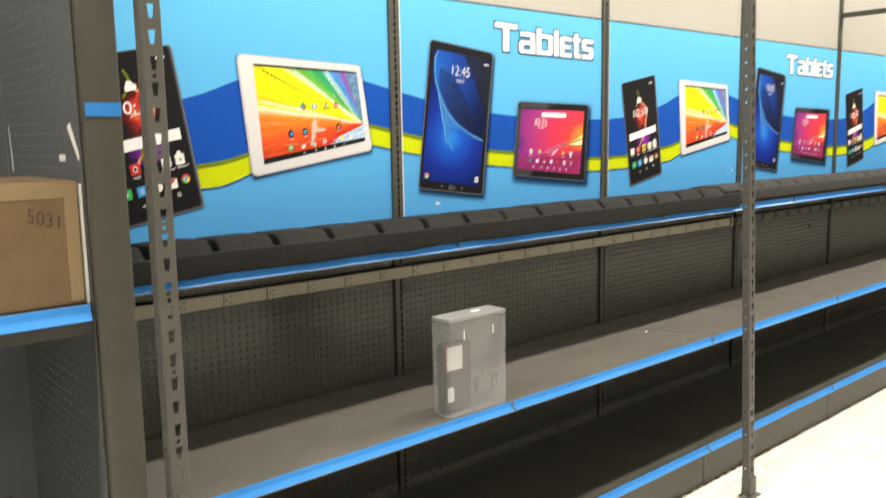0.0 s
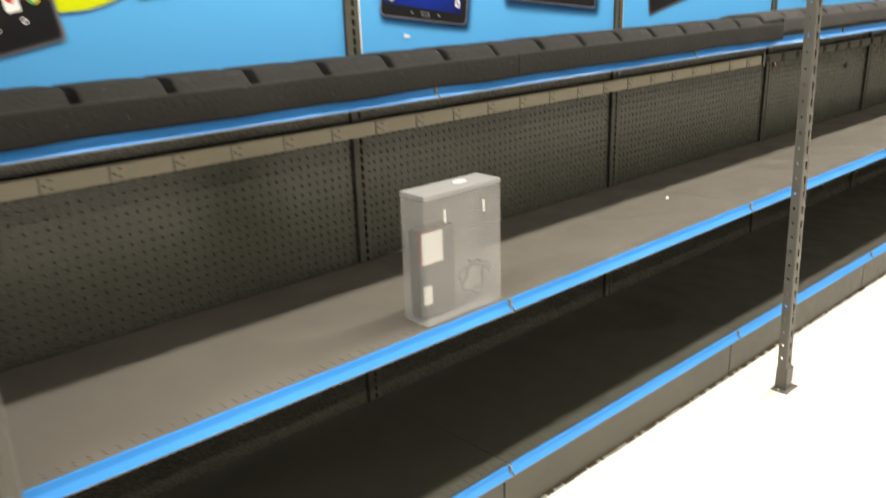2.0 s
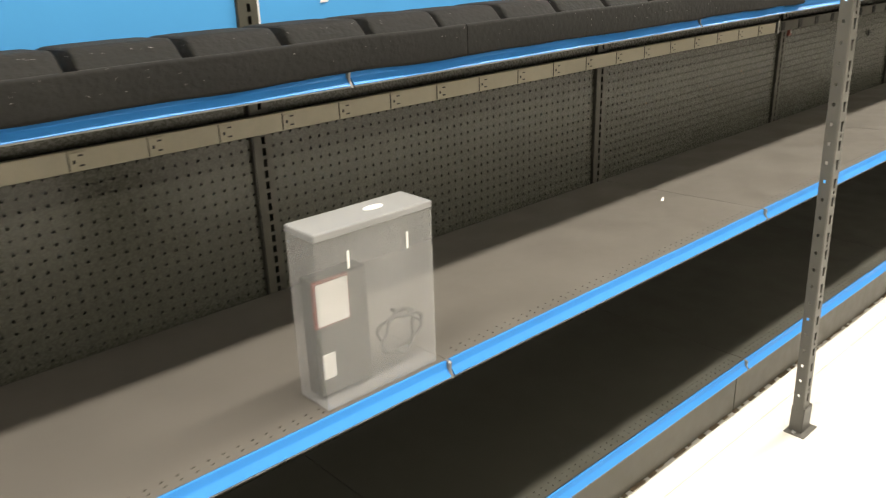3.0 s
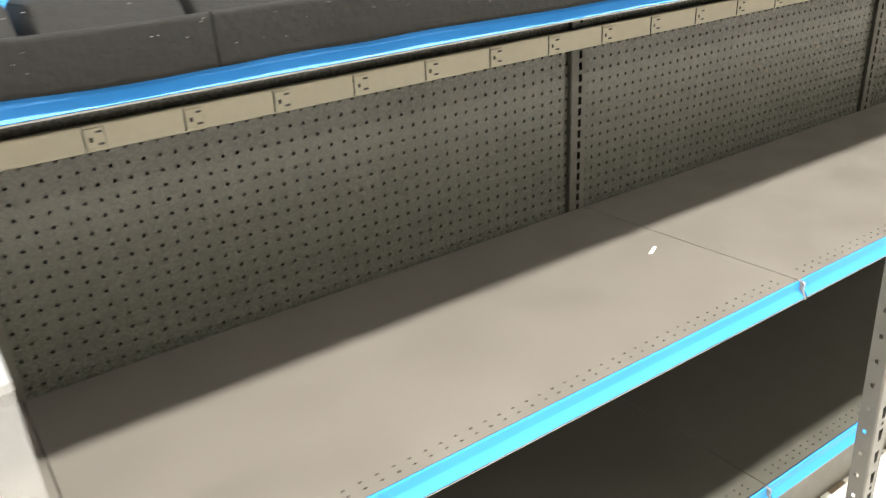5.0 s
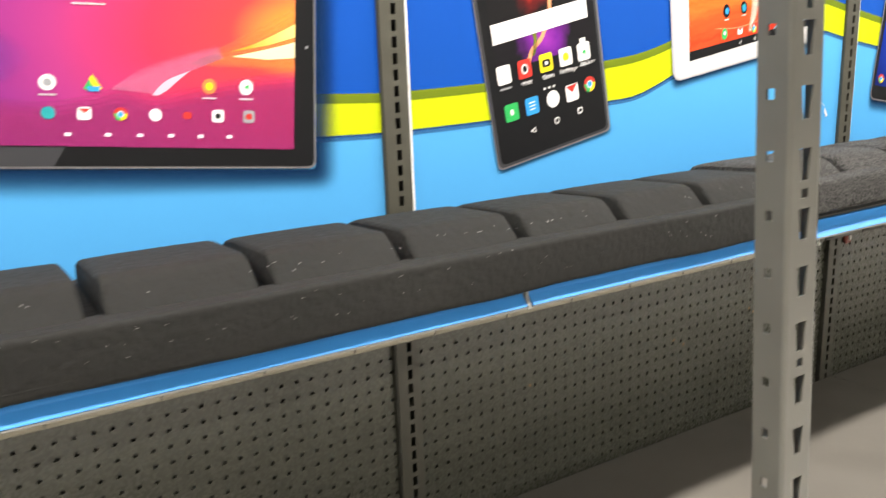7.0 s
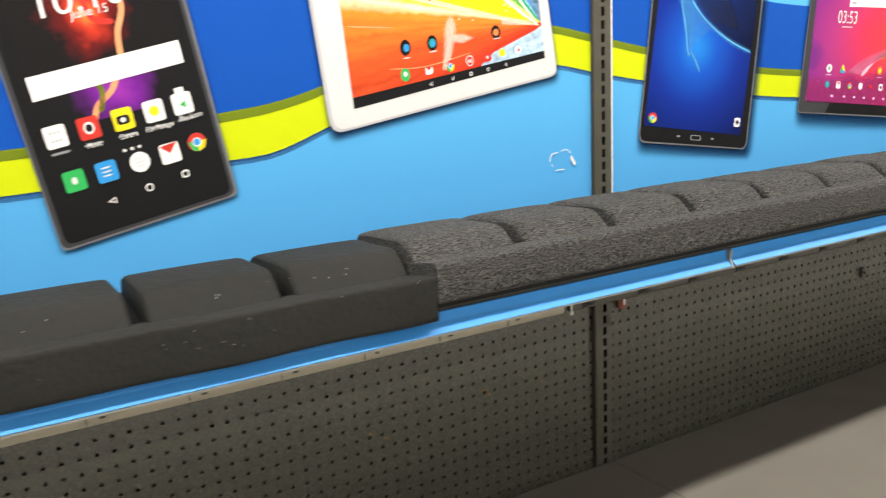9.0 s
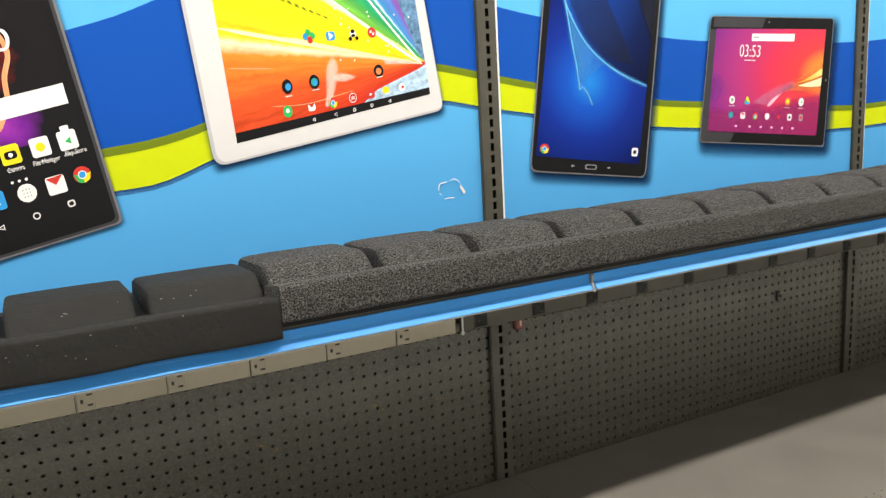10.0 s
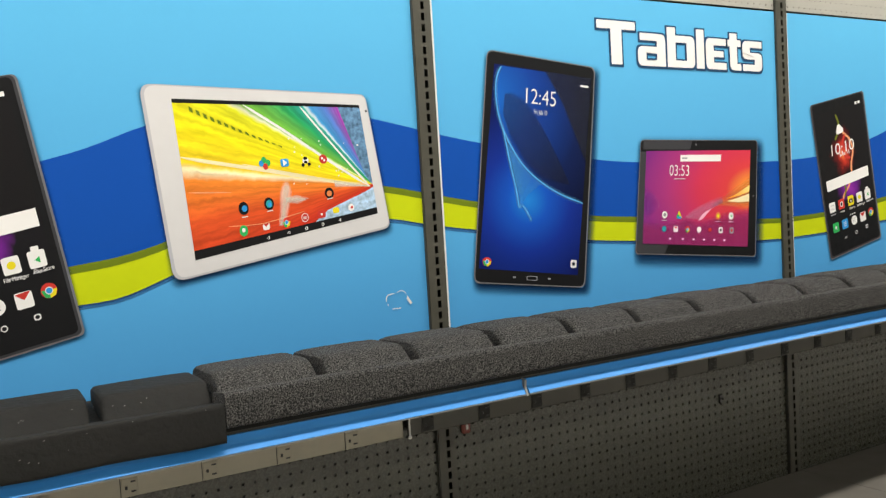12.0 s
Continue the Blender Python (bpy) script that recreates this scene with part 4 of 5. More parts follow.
    for u, v, w, c in ((0.277, 0.262, 0.028, "b"), (0.407, 0.263, 0.034, "t"), (0.411, 0.258, 0.02, "b"), (0.741, 0.26, 0.03, "o"), (0.257, 0.118, 0.018, "w"), (0.732, 0.552, 0.012, "w"), (0.744, 0.535, 0.012, "w"), (0.68, 0.107, 0.012, "w"), (0.855, 0.108, 0.014, "r")):
        icon(at, u, v, w, w * 1.6, "disc", c, wt, 4.5 + 0.1 * (w < 0.021))
    patch("play_mark", E([(0.515, 0.572), (0.515, 0.52), (0.538, 0.546)]), P_WHITE, wt, 4.5)
    for u, v in ((0.273, 0.205), (0.407, 0.213), (0.741, 0.218)):
        icon(at, u, v, 0.034, 0.008, "bar", "w", wt, 4.3)
    for u, k in ((0.375, "tri"), (0.486, "tri"), (0.585, "disc"), (0.678, "square"), (0.774, "tri")):
        icon(at, u, 0.026, 0.016, 0.028, k, "w", wt, 4.2)
        icon(at, u, 0.026, 0.009, 0.016, k, "k", wt, 4.4)
    icon(at, 1.035, 0.945, 0.011, 0.024, "disc", "k", wt, 4.2)
    # torn tape stuck on the print
    tape = thing("tape_residue", (2.35, 0.0, 1.3), "torn scrap of clear tape stuck on the sign", "tape")
    same = lambda u, v: (u, v)
    for seq, w in (([(2.323, 1.328), (2.325, 1.340), (2.332, 1.344), (2.344, 1.345)], 0.0011), ([(2.35, 1.346), (2.36, 1.350), (2.37, 1.346), (2.374, 1.341)], 0.0008), ([(2.336, 1.310), (2.348, 1.311), (2.36, 1.310)], 0.0009), ([(2.325, 1.324), (2.33, 1.318)], 0.0007)):
        line(same, smooth_line(seq, 3), w, TAPE_WHITE, tape, 2.2, "tape_edge")
    patch("tape_corner", [(2.376, 1.338), (2.388, 1.319), (2.383, 1.316), (2.374, 1.330)], TAPE_WHITE, tape, 2.2)
    return t, tape


# the heading's squared letters: width, then bars (x0, z0, x1, z1) with the corners that are cut round, all over the cap height
LETTERS = {
    "T": (1.09, [((0, 0.81, 1.09, 1.0), ""), ((0.38, 0, 0.69, 0.83), "")]),
    "a": (0.83, [((0.07, 0.6, 0.83, 0.77), "b"), ((0.57, 0, 0.83, 0.77), "b"), ((0, 0.3, 0.65, 0.46), "a"), ((0, 0, 0.65, 0.15), "d"), ((0, 0, 0.25, 0.46), "ad")]),
    "b": (0.86, [((0, 0, 0.26, 0.96), ""), ((0.2, 0.6, 0.86, 0.77), "b"), ((0.6, 0, 0.86, 0.77), "bc"), ((0, 0, 0.86, 0.17), "c")]),
    "l": (0.25, [((0, 0, 0.25, 0.96), "")]),
    "e": (0.67, [((0, 0, 0.26, 0.77), "ad"), ((0, 0.6, 0.67, 0.77), "a"), ((0.2, 0.31, 0.58, 0.46), ""), ((0, 0, 0.67, 0.17), "d")]),
    "t": (0.45, [((0.07, 0, 0.32, 0.93), "d"), ((0, 0.6, 0.45, 0.77), ""), ((0.07, 0, 0.45, 0.17), "d")]),
    "s": (0.68, [((0, 0.6, 0.68, 0.77), "a"), ((0, 0.3, 0.26, 0.77), "ad"), ((0, 0.3, 0.68, 0.47), "db"), ((0.42, 0, 0.68, 0.47), "bc"), ((0, 0, 0.68, 0.17), "c")]),
}


def heading(t):
    """The word in bold squared white letters, each on a darker edge."""
    x0, z0, high, wide, fall = 0.527, 1.878, 0.113, 0.622, -0.012
    k = wide / (sum(LETTERS[c][0] for c in "Tablets") + 6 * 0.055)
    x = x0
    for c in "Tablets":
        w, bars = LETTERS[c]

        def letter(grow, y, dz):
            bm = bmesh.new()
            for i, ((a, b, e, f), cut) in enumerate(bars):
                xa, xb = x + a * k - grow, x + e * k + grow
                za, zb = z0 + b * high - grow + dz, z0 + f * high + grow + dz
                r = [0.018 if q in cut else 0.003 for q in "abcd"]
                pts = rounded([(xa, zb), (xb, zb), (xb, za), (xa, za)], r, 4)
                flat(bm, [(px, pz + fall * (px - x0)) for px, pz in pts], y - 0.00006 * i)
            return bm
        edge = part("letter", letter(0.0055, Y0 - 0.001, -0.001), P_TEXTSHADE, t, "bold white heading letter with a dark edge")
        part("letter_face", letter(0.0, Y0 - 0.0022, 0.0), P_WHITE, edge)
        x += (w + 0.055) * k


def tablet_board():
    """Board with the dark blue tablet, the pink tablet and the heading; built at the first bay."""
    t = board(0.041, U - 0.008, "printed blue sign with two dark tablets and white heading")
    q = [(0.188, 1.902), (0.517, 1.867), (0.449, 1.301), (0.115, 1.347)]
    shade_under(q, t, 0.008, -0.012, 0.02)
    b = device("blue_tablet_picture", q, 0.02, P_STEELGREY, t)
    body = [(0.1906, 1.899), (0.513, 1.8649), (0.4453, 1.3046), (0.1185, 1.35)]
    device("blue_tablet_face", body, 0.018, P_BLACK, b, 3.3)
    s = [(0.207, 1.8682), (0.5017, 1.8379), (0.4264, 1.3362), (0.1315, 1.3812)]
    at = quad_map(*s)
    E = lambda pts: [at(u, v) for u, v in pts]
    patch("screen", s, P_ROYAL, b, 3.5)
    curve = smooth_line([(0.07, 0.995), (0.03, 0.93), (0.045, 0.82), (0.11, 0.71), (0.22, 0.61), (0.37, 0.515), (0.56, 0.445), (0.78, 0.395), (1.0, 0.365)], 4)
    patch("dark_arc", E(curve + [(1, 1)]), P_ARC, b, 3.7)
    for k in range(3):
        patch("dark_corner", E([(0.5 + 0.012 * k, 1), (0.7 + 0.012 * k, 0.855), (0.86 + 0.012 * k, 0.7), (1, 0.56 + 0.015 * k), (1, 1)]), P_NIGHT, b, 3.72 + 0.03 * k)
        patch("dark_fold", E(smooth_line([(0.12, 0.86), (0.2, 0.875 - 0.01 * k), (0.36, 0.83 - 0.01 * k), (0.6, 0.66), (0.85, 0.45)], 3) + [(0.56, 0.46 + 0.01 * k), (0.37, 0.53 + 0.01 * k), (0.2, 0.65 + 0.012 * k), (0.12, 0.76)]), P_DUSK, b, 3.8 + 0.03 * k)
    for w, m, l in ((0.006, P_GLOW, 3.9), (0.003, P_GLOW, 4.0), (0.001, P_LIGHTCURVE, 4.2)):
        line(at, curve, w, m, b, l)
        line(at, smooth_line([(0.13, 0.69), (0.22, 0.53), (0.3, 0.4), (0.345, 0.31)], 4), w, m, b, l + 0.05)
        line(at, smooth_line([(0.345, 0.31), (0.37, 0.325), (0.42, 0.3), (0.48, 0.25)], 4), w * 0.8, m, b, l + 0.05)
    for k in range(4):
        patch("light_fan", E(smooth_line([(0.13, 0.69), (0.22, 0.61), (0.37 - 0.04 * k, 0.515 + 0.02 * k), (0.56 - 0.1 * k, 0.445 + 0.035 * k)], 3) + [(0.42 - 0.03 * k, 0.38 + 0.02 * k), (0.345, 0.31 + 0.03 * k), (0.29, 0.42), (0.21, 0.56)]), P_GLOW, b, 3.92 + 0.02 * k)
    words("clock_time", "12:45", *at(0.3, 0.83), 0.054, P_WHITE, b, Y0 - 0.0042, -0.0004, (-0.1, 0.1), 0.1)
    words("date_line", "Fri, July 10", *at(0.42, 0.782), 0.0165, P_WHITE, b, Y0 - 0.0042, 0.0, (-0.1, 0.1), 0.04)
    icon(at, 0.93, 0.955, 0.09, 0.01, "bar", "w", b, 4.4)
    four_colour(at, 0.07, 0.035, 0.085, 0.045, b, 4.3)
    icon(at, 0.945, 0.055, 0.065, 0.04, "square", "w", b, 4.4)
    mark(at, 0.945, 0.055, 0.04, 0.022, "s", b, 4.6)
    home = quad_map(*body)
    icon(home, 0.5, 0.027, 0.1, 0.02, "square", "s", b, 3.8)
    icon(home, 0.5, 0.027, 0.085, 0.014, "square", "k", b, 4.0)
    icon(home, 0.34, 0.028, 0.028, 0.007, "bar", "s", b, 3.8)
    icon(home, 0.66, 0.028, 0.028, 0.007, "bar", "s", b, 3.8)

    q = [(0.661, 1.679), (1.117, 1.67), (1.092, 1.326), (0.624, 1.373)]
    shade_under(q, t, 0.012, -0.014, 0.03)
    p = device("pink_tablet_picture", q, 0.012, P_STEELGREY, t)
    body = [(0.6626, 1.677), (1.114, 1.6685), (1.0892, 1.3296), (0.6271, 1.3755)]
    device("pink_tablet_face", body, 0.011, P_BLACK, p, 3.3)
    s = [(0.6791, 1.648), (1.0848, 1.6413), (1.0581, 1.3586), (0.6514, 1.4)]
    at = quad_map(*s)
    E = lambda pts: [at(u, v) for u, v in pts]
    face = quad_map(*body)
    patch("glass_sheen", [face(0.0, 0.02), face(0.0, 0.9), face(0.06, 0.9), face(0.06, 0.08), face(0.25, 0.08), face(0.22, 0.0), face(0.02, 0.0)], P_CHARCOAL, p, 3.45)
    patch("glass_sheen", [face(0.02, 0.92), face(0.02, 0.995), face(0.42, 0.995), face(0.4, 0.92)], P_CHARCOAL, p, 3.45)
    patch("screen", s, P_PINK, p, 3.6)
    hump = smooth_line([(0.0, 0.24), (0.16, 0.22), (0.3, 0.255), (0.4, 0.295), (0.5, 0.262), (0.62, 0.3), (0.8, 0.36), (1.0, 0.4)], 4)
    for k in range(4):
        patch("wallpaper_wave", E([(u, max(v - 0.025 * k, 0.0)) for u, v in hump] + [(1, 0), (0, 0)]), P_MAGENTA, p, 3.7 + 0.06 * k)
        g = 0.05 - 0.012 * k
        patch("wallpaper_glow", E(smooth_line([(0.37, 0.29), (0.45, 0.33 + g), (0.56, 0.4 + g), (0.72, 0.47 + g)], 3) + [(0.74, 0.46), (0.6, 0.37), (0.5, 0.27)]), P_ROSE, p, 3.95 + 0.04 * k)
        patch("wallpaper_violet", E(smooth_line([(0.0, 0.62 - 0.04 * k), (0.1 - 0.02 * k, 0.52), (0.14 - 0.025 * k, 0.42), (0.08 - 0.015 * k, 0.32), (0.0, 0.26 + 0.03 * k)], 3)), P_VIOLET, p, 3.95 + 0.04 * k)
        patch("flame_halo", E([(0.62 + 0.05 * k, 0.42 + 0.013 * k), (1, 0.72 - 0.03 * k), (1, 0.42 + 0.012 * k), (0.85, 0.41 + 0.01 * k)]), P_HAZE, p, 3.96 + 0.04 * k)
    patch("flame_swirl", E(smooth_line([(0.76, 0.49), (0.85, 0.535), (0.93, 0.59), (1.0, 0.64)], 3) + [(1, 0.575), (0.9, 0.53)]), P_FLAME, p, 4.15)
    patch("flame_swirl", E([(0.77, 0.468), (0.88, 0.505), (1, 0.55), (1, 0.47), (0.9, 0.458)]), P_PALE, p, 4.2)
    patch("flame_swirl", E(smooth_line([(0.5, 0.263), (0.525, 0.31), (0.56, 0.35), (0.625, 0.39)], 3) + [(0.585, 0.34), (0.55, 0.29), (0.52, 0.262)]), P_BLUSH, p, 4.15)
    patch("search_bar", E([(0.31, 0.955), (0.7, 0.955), (0.7, 0.885), (0.31, 0.885)]), P_WHITE, p, 4.2)
    icon(at, 0.35, 0.92, 0.05, 0.015, "bar", "s", p, 4.4)
    words("clock_time", "03:53", *at(0.21, 0.735), 0.043, P_WHITE, p, Y0 - 0.0042, -0.0003, (-0.05, 0.1), 0.075)
    icon(at, 0.31, 0.7, 0.1, 0.006, "bar", "w", p, 4.3)
    for u, c in ((0.185, "w"), (0.69, "o"), (0.82, "w")):
        icon(at, u, 0.315, 0.05, 0.08, "disc", c, p, 4.3)
        icon(at, u, 0.255, 0.05, 0.008, "bar", "w", p, 4.3)
    patch("app_icon", E([(0.29, 0.29), (0.315, 0.36), (0.33, 0.33), (0.305, 0.275)]), P_ICONS["g"], p, 4.3)
    patch("app_icon", E([(0.315, 0.36), (0.345, 0.29), (0.33, 0.275), (0.305, 0.335)]), P_ICONS["y"], p, 4.35)
    patch("app_icon", E([(0.305, 0.275), (0.335, 0.275), (0.34, 0.3), (0.3, 0.3)]), P_ICONS["b"], p, 4.4)
    icon(at, 0.185, 0.315, 0.026, 0.04, "disc", "s", p, 4.5)
    icon(at, 0.69, 0.315, 0.026, 0.04, "disc", "y", p, 4.5)
    icon(at, 0.82, 0.315, 0.02, 0.03, "tri", "g", p, 4.5)
    for u, c, k in ((0.185, "t", "disc"), (0.29, "w", "square"), (0.51, "w", "disc"), (0.615, "r", "square"), (0.72, "w", "square"), (0.83, "s", "square")):
        icon(at, u, 0.165, 0.042 if c != "r" else 0.03, 0.065 if c != "r" else 0.035, k, c, p, 4.3)
    four_colour(at, 0.4, 0.165, 0.044, 0.068, p, 4.3)
    patch("envelope_flap", E([(0.272, 0.19), (0.308, 0.19), (0.29, 0.165)]), P_ICONS["r"], p, 4.5)
    icon(at, 0.72, 0.165, 0.02, 0.03, "disc", "k", p, 4.5)
    icon(at, 0.83, 0.165, 0.024, 0.03, "square", "r", p, 4.5)
    for u in (0.24, 0.36, 0.46, 0.56, 0.66, 0.76):
        icon(at, u, 0.06, 0.02, 0.018, "bar", "w", p, 4.3)
    icon(face, 0.975, 0.52, 0.01, 0.014, "disc", "s", p, 3.8)
    icon(face, 0.45, 0.965, 0.01, 0.014, "disc", "s", p, 3.8)
    heading(t)
    return t


pb, tape = phone_board()
tb = tablet_board()
for k in (-1, 1):
    shift(pb, 2 * U * k)
for k in (1, 2):
    shift(tb, 2 * U * k)


# ---- free posts standing on the floor ----
def slotted_post(xr, yf, lean=0.0):
    """An angle post, slotted on the aisle side and drilled on the other, in a foot sleeve."""
    t = thing("rack_post", (xr - 0.02, yf + 0.02, 0.0), "grey slotted steel post standing in a floor foot", "post", "free posts")
    W, D, H, T = 0.043, 0.032, 2.75, 0.0022
    xl = xr - W
    pitch = 0.0508
    n = int(H / pitch)
    bm = bmesh.new()

    def cell(put, w, z0, z1, hole):
        """A strip of wall w wide with one hole: hole = [(u, z) x 4]."""
        o = [(0, z0), (w, z0), (w, z1), (0, z1)]
        a = [bm.verts.new(put(u, z, 0)) for u, z in o]
        b = [bm.verts.new(put(u, z, 0)) for u, z in hole]
        c = [bm.verts.new(put(u, z, T)) for u, z in hole]
        for i in range(4):
            j = (i + 1) % 4
            bm.faces.new((a[i], a[j], b[j], b[i]))
            bm.faces.new((b[i], b[j], c[j], c[i]))
        d = [bm.verts.new(put(u, z, T)) for u, z in o]
        for i in range(4):
            j = (i + 1) % 4
            bm.faces.new((d[j], d[i], c[i], c[j]))

    r = 0.004
    front = lambda u, z, d: (xl + r + u, yf + d, z)
    side = lambda u, z, d: (xl + d, yf + D - u, z)
    wf, ws = W - 2 * r, D - r
    for i in range(n):
        a, b = i * pitch, (i + 1) * pitch
        if i % 3 == 2:
            cell(front, wf, a, b - 0.013, [(wf / 2 - 0.0045, a + 0.004), (wf / 2 + 0.0045, a + 0.004), (wf / 2 + 0.0075, a + 0.031), (wf / 2 - 0.0075, a + 0.031)])
            cell(front, wf, b - 0.013, b, [(wf / 2 - 0.004, b - 0.011), (wf / 2 + 0.004, b - 0.011), (wf / 2 + 0.004, b - 0.003), (wf / 2 - 0.004, b - 0.003)])
        else:
            cell(front, wf, a, b, [(wf / 2 - 0.0045, a + 0.004), (wf / 2 + 0.0045, a + 0.004), (wf / 2 + 0.0075, a + 0.031), (wf / 2 - 0.0075, a + 0.031)])
        cell(side, ws, a, b, [(ws * 0.48 - 0.0035, a + 0.02), (ws * 0.48 + 0.0035, a + 0.02), (ws * 0.48 + 0.0035, a + 0.029), (ws * 0.48 - 0.0035, a + 0.029)])
    # the bends between the faces, and the turned lip
    top = n * pitch
    for cx, sgn in ((xl + r, -1), (xr - r, 1)):
        arc = [(cx + sgn * r * math.sin(a), yf + r - r * math.cos(a)) for a in (0, math.pi / 6, math.pi / 3, math.pi / 2)]
        for (xa, ya), (xb, yb) in zip(arc, arc[1:]):
            bm.faces.new([bm.verts.new(p) for p in ((xa, ya, 0), (xb, yb, 0), (xb, yb, top), (xa, ya, top))])
    box(bm, xr - T, xr, yf + r, yf + 0.016, 0, top)
    part("angle", bm, POST, t, "", True)
    bm = bmesh.new()
    for x0, x1, y0, y1 in ((xl - 0.004, xl - 0.0005, yf - 0.004, yf + D), (xl - 0.004, xr + 0.004, yf - 0.004, yf - 0.0005), (xr + 0.0005, xr + 0.004, yf - 0.004, yf + D), (xl - 0.004, xr + 0.004, yf + D, yf + D + 0.003)):
        box(bm, x0, x1, y0, y1, 0.003, 0.085, 0.0008, 1)
    part("foot_sleeve", bm, POST, t)
    bm = bmesh.new()
    box(bm, xl - 0.024, xr + 0.024, yf - 0.02, yf + D + 0.01, 0.0, 0.004, 0.001, 1)
    part("foot_plate", bm, POST, t, "scuffed square foot plate")
    bm = bmesh.new()
    bmesh.ops.create_cone(bm, cap_ends=True, segments=6, radius1=0.007, radius2=0.006, depth=0.006, matrix=pose(xl - 0.013, yf + 0.015, 0.007))
    part("anchor_bolt", bm, STEELPIN, t)
    angle = [ob for ob in t.children if ob.name.startswith("angle")][0]
    for v in angle.data.vertices:
        v.co.x -= lean * v.co.z
    return t


slotted_post(1.322, -0.75, 0.063)
slotted_post(-1.143, -0.75)


# ---- end bay with the cardboard box ----
def corner_post():
    xl, xr, yf = -1.268, -1.19, -0.625
    t = thing("corner_post", ((xl + xr) / 2, yf + 0.03, 0), "wide plain dark steel corner post with slotted side", "post")
    bm = bmesh.new()
    prof = rounded([(xl, yf + 0.06), (xl, yf), (xr, yf), (xr, yf + 0.06)], [0, 0.014, 0.004, 0], 5)
    a = [bm.verts.new((x, y, 0)) for x, y in prof]
    b = [bm.verts.new((x, y, 2.7)) for x, y in prof]
    for i in range(len(prof) - 1):
        bm.faces.new((a[i], a[i + 1], b[i + 1], b[i]))
    bm.faces.new((a[-1], a[0], b[0], b[-1]))
    part("tube", bm, STEEL, t, "", True)
    # slots are not cut: raised dark bars stand in for the shade inside
    bm = bmesh.new()
    for i in range(104):
        z = 0.05 + 0.0254 * i
        box(bm, xl - 0.0006, xl + 0.001, yf + 0.024, yf + 0.030, z, z + 0.015)
    part("slot_shade_bars", bm, SHADE_AND_OUTLET, t)
    bm = bmesh.new()
    box(bm, xl + 0.004, xr - 0.001, yf - 0.0015, yf - 0.0004, 1.593, 1.621)
    part("blue_tape", bm, BLUE, t, "blue tape round the post")
    return t


corner_post()


def end_bay():
    bm = bmesh.new()
    zs = [0.05 + 0.0254 * j for j in range(100)]
    ys = [-0.6 + 0.0254 * i for i in range(25)]
    holed(bm, ys, zs, 0.0026, lambda u, v, d: (-1.272 + d, u, v), 0.0016)
    t = thing("end_panel", (-1.272, -0.3, 0.0), "slate grey perforated end panel with white scuffs", "panel")
    part("sheet", bm, SLATE, t)
    bm = bmesh.new()
    box(bm, -1.2728, -1.2695, -0.6035, -0.6005, 0.05, 2.565, 0.0008, 1)
    part("folded_edge", bm, POST, t, "worn folded steel edge")
    bm = bmesh.new()
    box(bm, -1.2715, -1.2695, -0.59, 0.0, 0.0, 0.049)
    part("foot_flange", bm, STEEL_DARK, t)
    bm = bmesh.new()
    box(bm, -2.5, -1.27, 0.0105, 0.016, 0.05, 2.6)
    single("bay_back_panel", bm, SLATE, "slate grey steel back panel of the end bay", "panel")
    # black strip put in for the shaded gap beside the post
    bm = bmesh.new()
    box(bm, -1.2685, -1.215, -0.563, -0.558, 0.05, 2.6)
    single("gap_shade", bm, SHADE_AND_OUTLET, "black strip standing in for the shaded gap between end panel and post", "filler")
    # dark plate on the panel, coloured as the shade of an open slot
    bm = bmesh.new()
    box(bm, -1.358, -1.337, 0.008, 0.0102, 0.47, 0.58, 0.001, 1)
    single("slot_shade_plate", bm, SHADE_AND_OUTLET, "dark plate standing in for a shaded upright slot in the back panel", "slot")
    t = thing("bay_shelf", (-1.9, -0.3, 1.135), "dark steel shelf with glossy blue price strip", "shelf")
    bm = bmesh.new()
    box(bm, -2.5, -1.2735, -0.6, 0.0, 1.135, 1.2, 0.002, 1)
    part("deck", bm, STEEL_DARK, t)
    bm = bmesh.new()
    sweep(bm, strip_profile(-0.601, 1.168, 1.2), -2.5, -1.278)
    part("price_strip", bm, BLUE, t, "blue plastic price strip", True)
    c = thing("cardboard_box", (-1.58, -0.42, 1.201), "taped brown cardboard box marked by hand, on the shelf", "box")
    bm = bmesh.new()
    box(bm, -1.86, -1.281, -0.592, -0.22, 1.201, 1.462, 0.004, 2)
    part("carton", bm, CARDBOARD, c)
    bm = bmesh.new()
    box(bm, -1.855, -1.312, -0.5932, -0.5918, 1.428, 1.458)
    box(bm, -1.31, -1.284, -0.5932, -0.5918, 1.212, 1.458)
    part("packing_tape", bm, see_through("clear_tape", (0.5, 0.36, 0.2), 0.55, 0.15), c, "clear packing tape")
    words("hand_writing", "5031", -1.385, 1.382, 0.042, MARKER, c, -0.5938, -0.0006, (-0.3, 0.1), 0.062)
    bm = bmesh.new()
    box(bm, -1.2795, -1.2745, -0.598, -0.585, 1.202, 1.455)
    single("white_board_edge", bm, PALE, "pale board edge standing beside the box", "board")
    sx = -1.2732
    for pts in ([(-0.03, 1.585), (-0.04, 1.585), (-0.055, 1.47), (-0.04, 1.47)], [(-0.525, 1.575), (-0.55, 1.582), (-0.598, 1.51), (-0.588, 1.5)], [(-0.455, 1.515), (-0.5, 1.515), (-0.5, 1.5), (-0.455, 1.5)]):
        pts = [(sx, y, z) for y, z in pts]
        bm = bmesh.new()
        bm.faces.new([bm.verts.new(p) for p in pts])
        single("scuff_mark", bm, TAPE_WHITE, "white scuff on the end panel", "scuff")


end_bay()


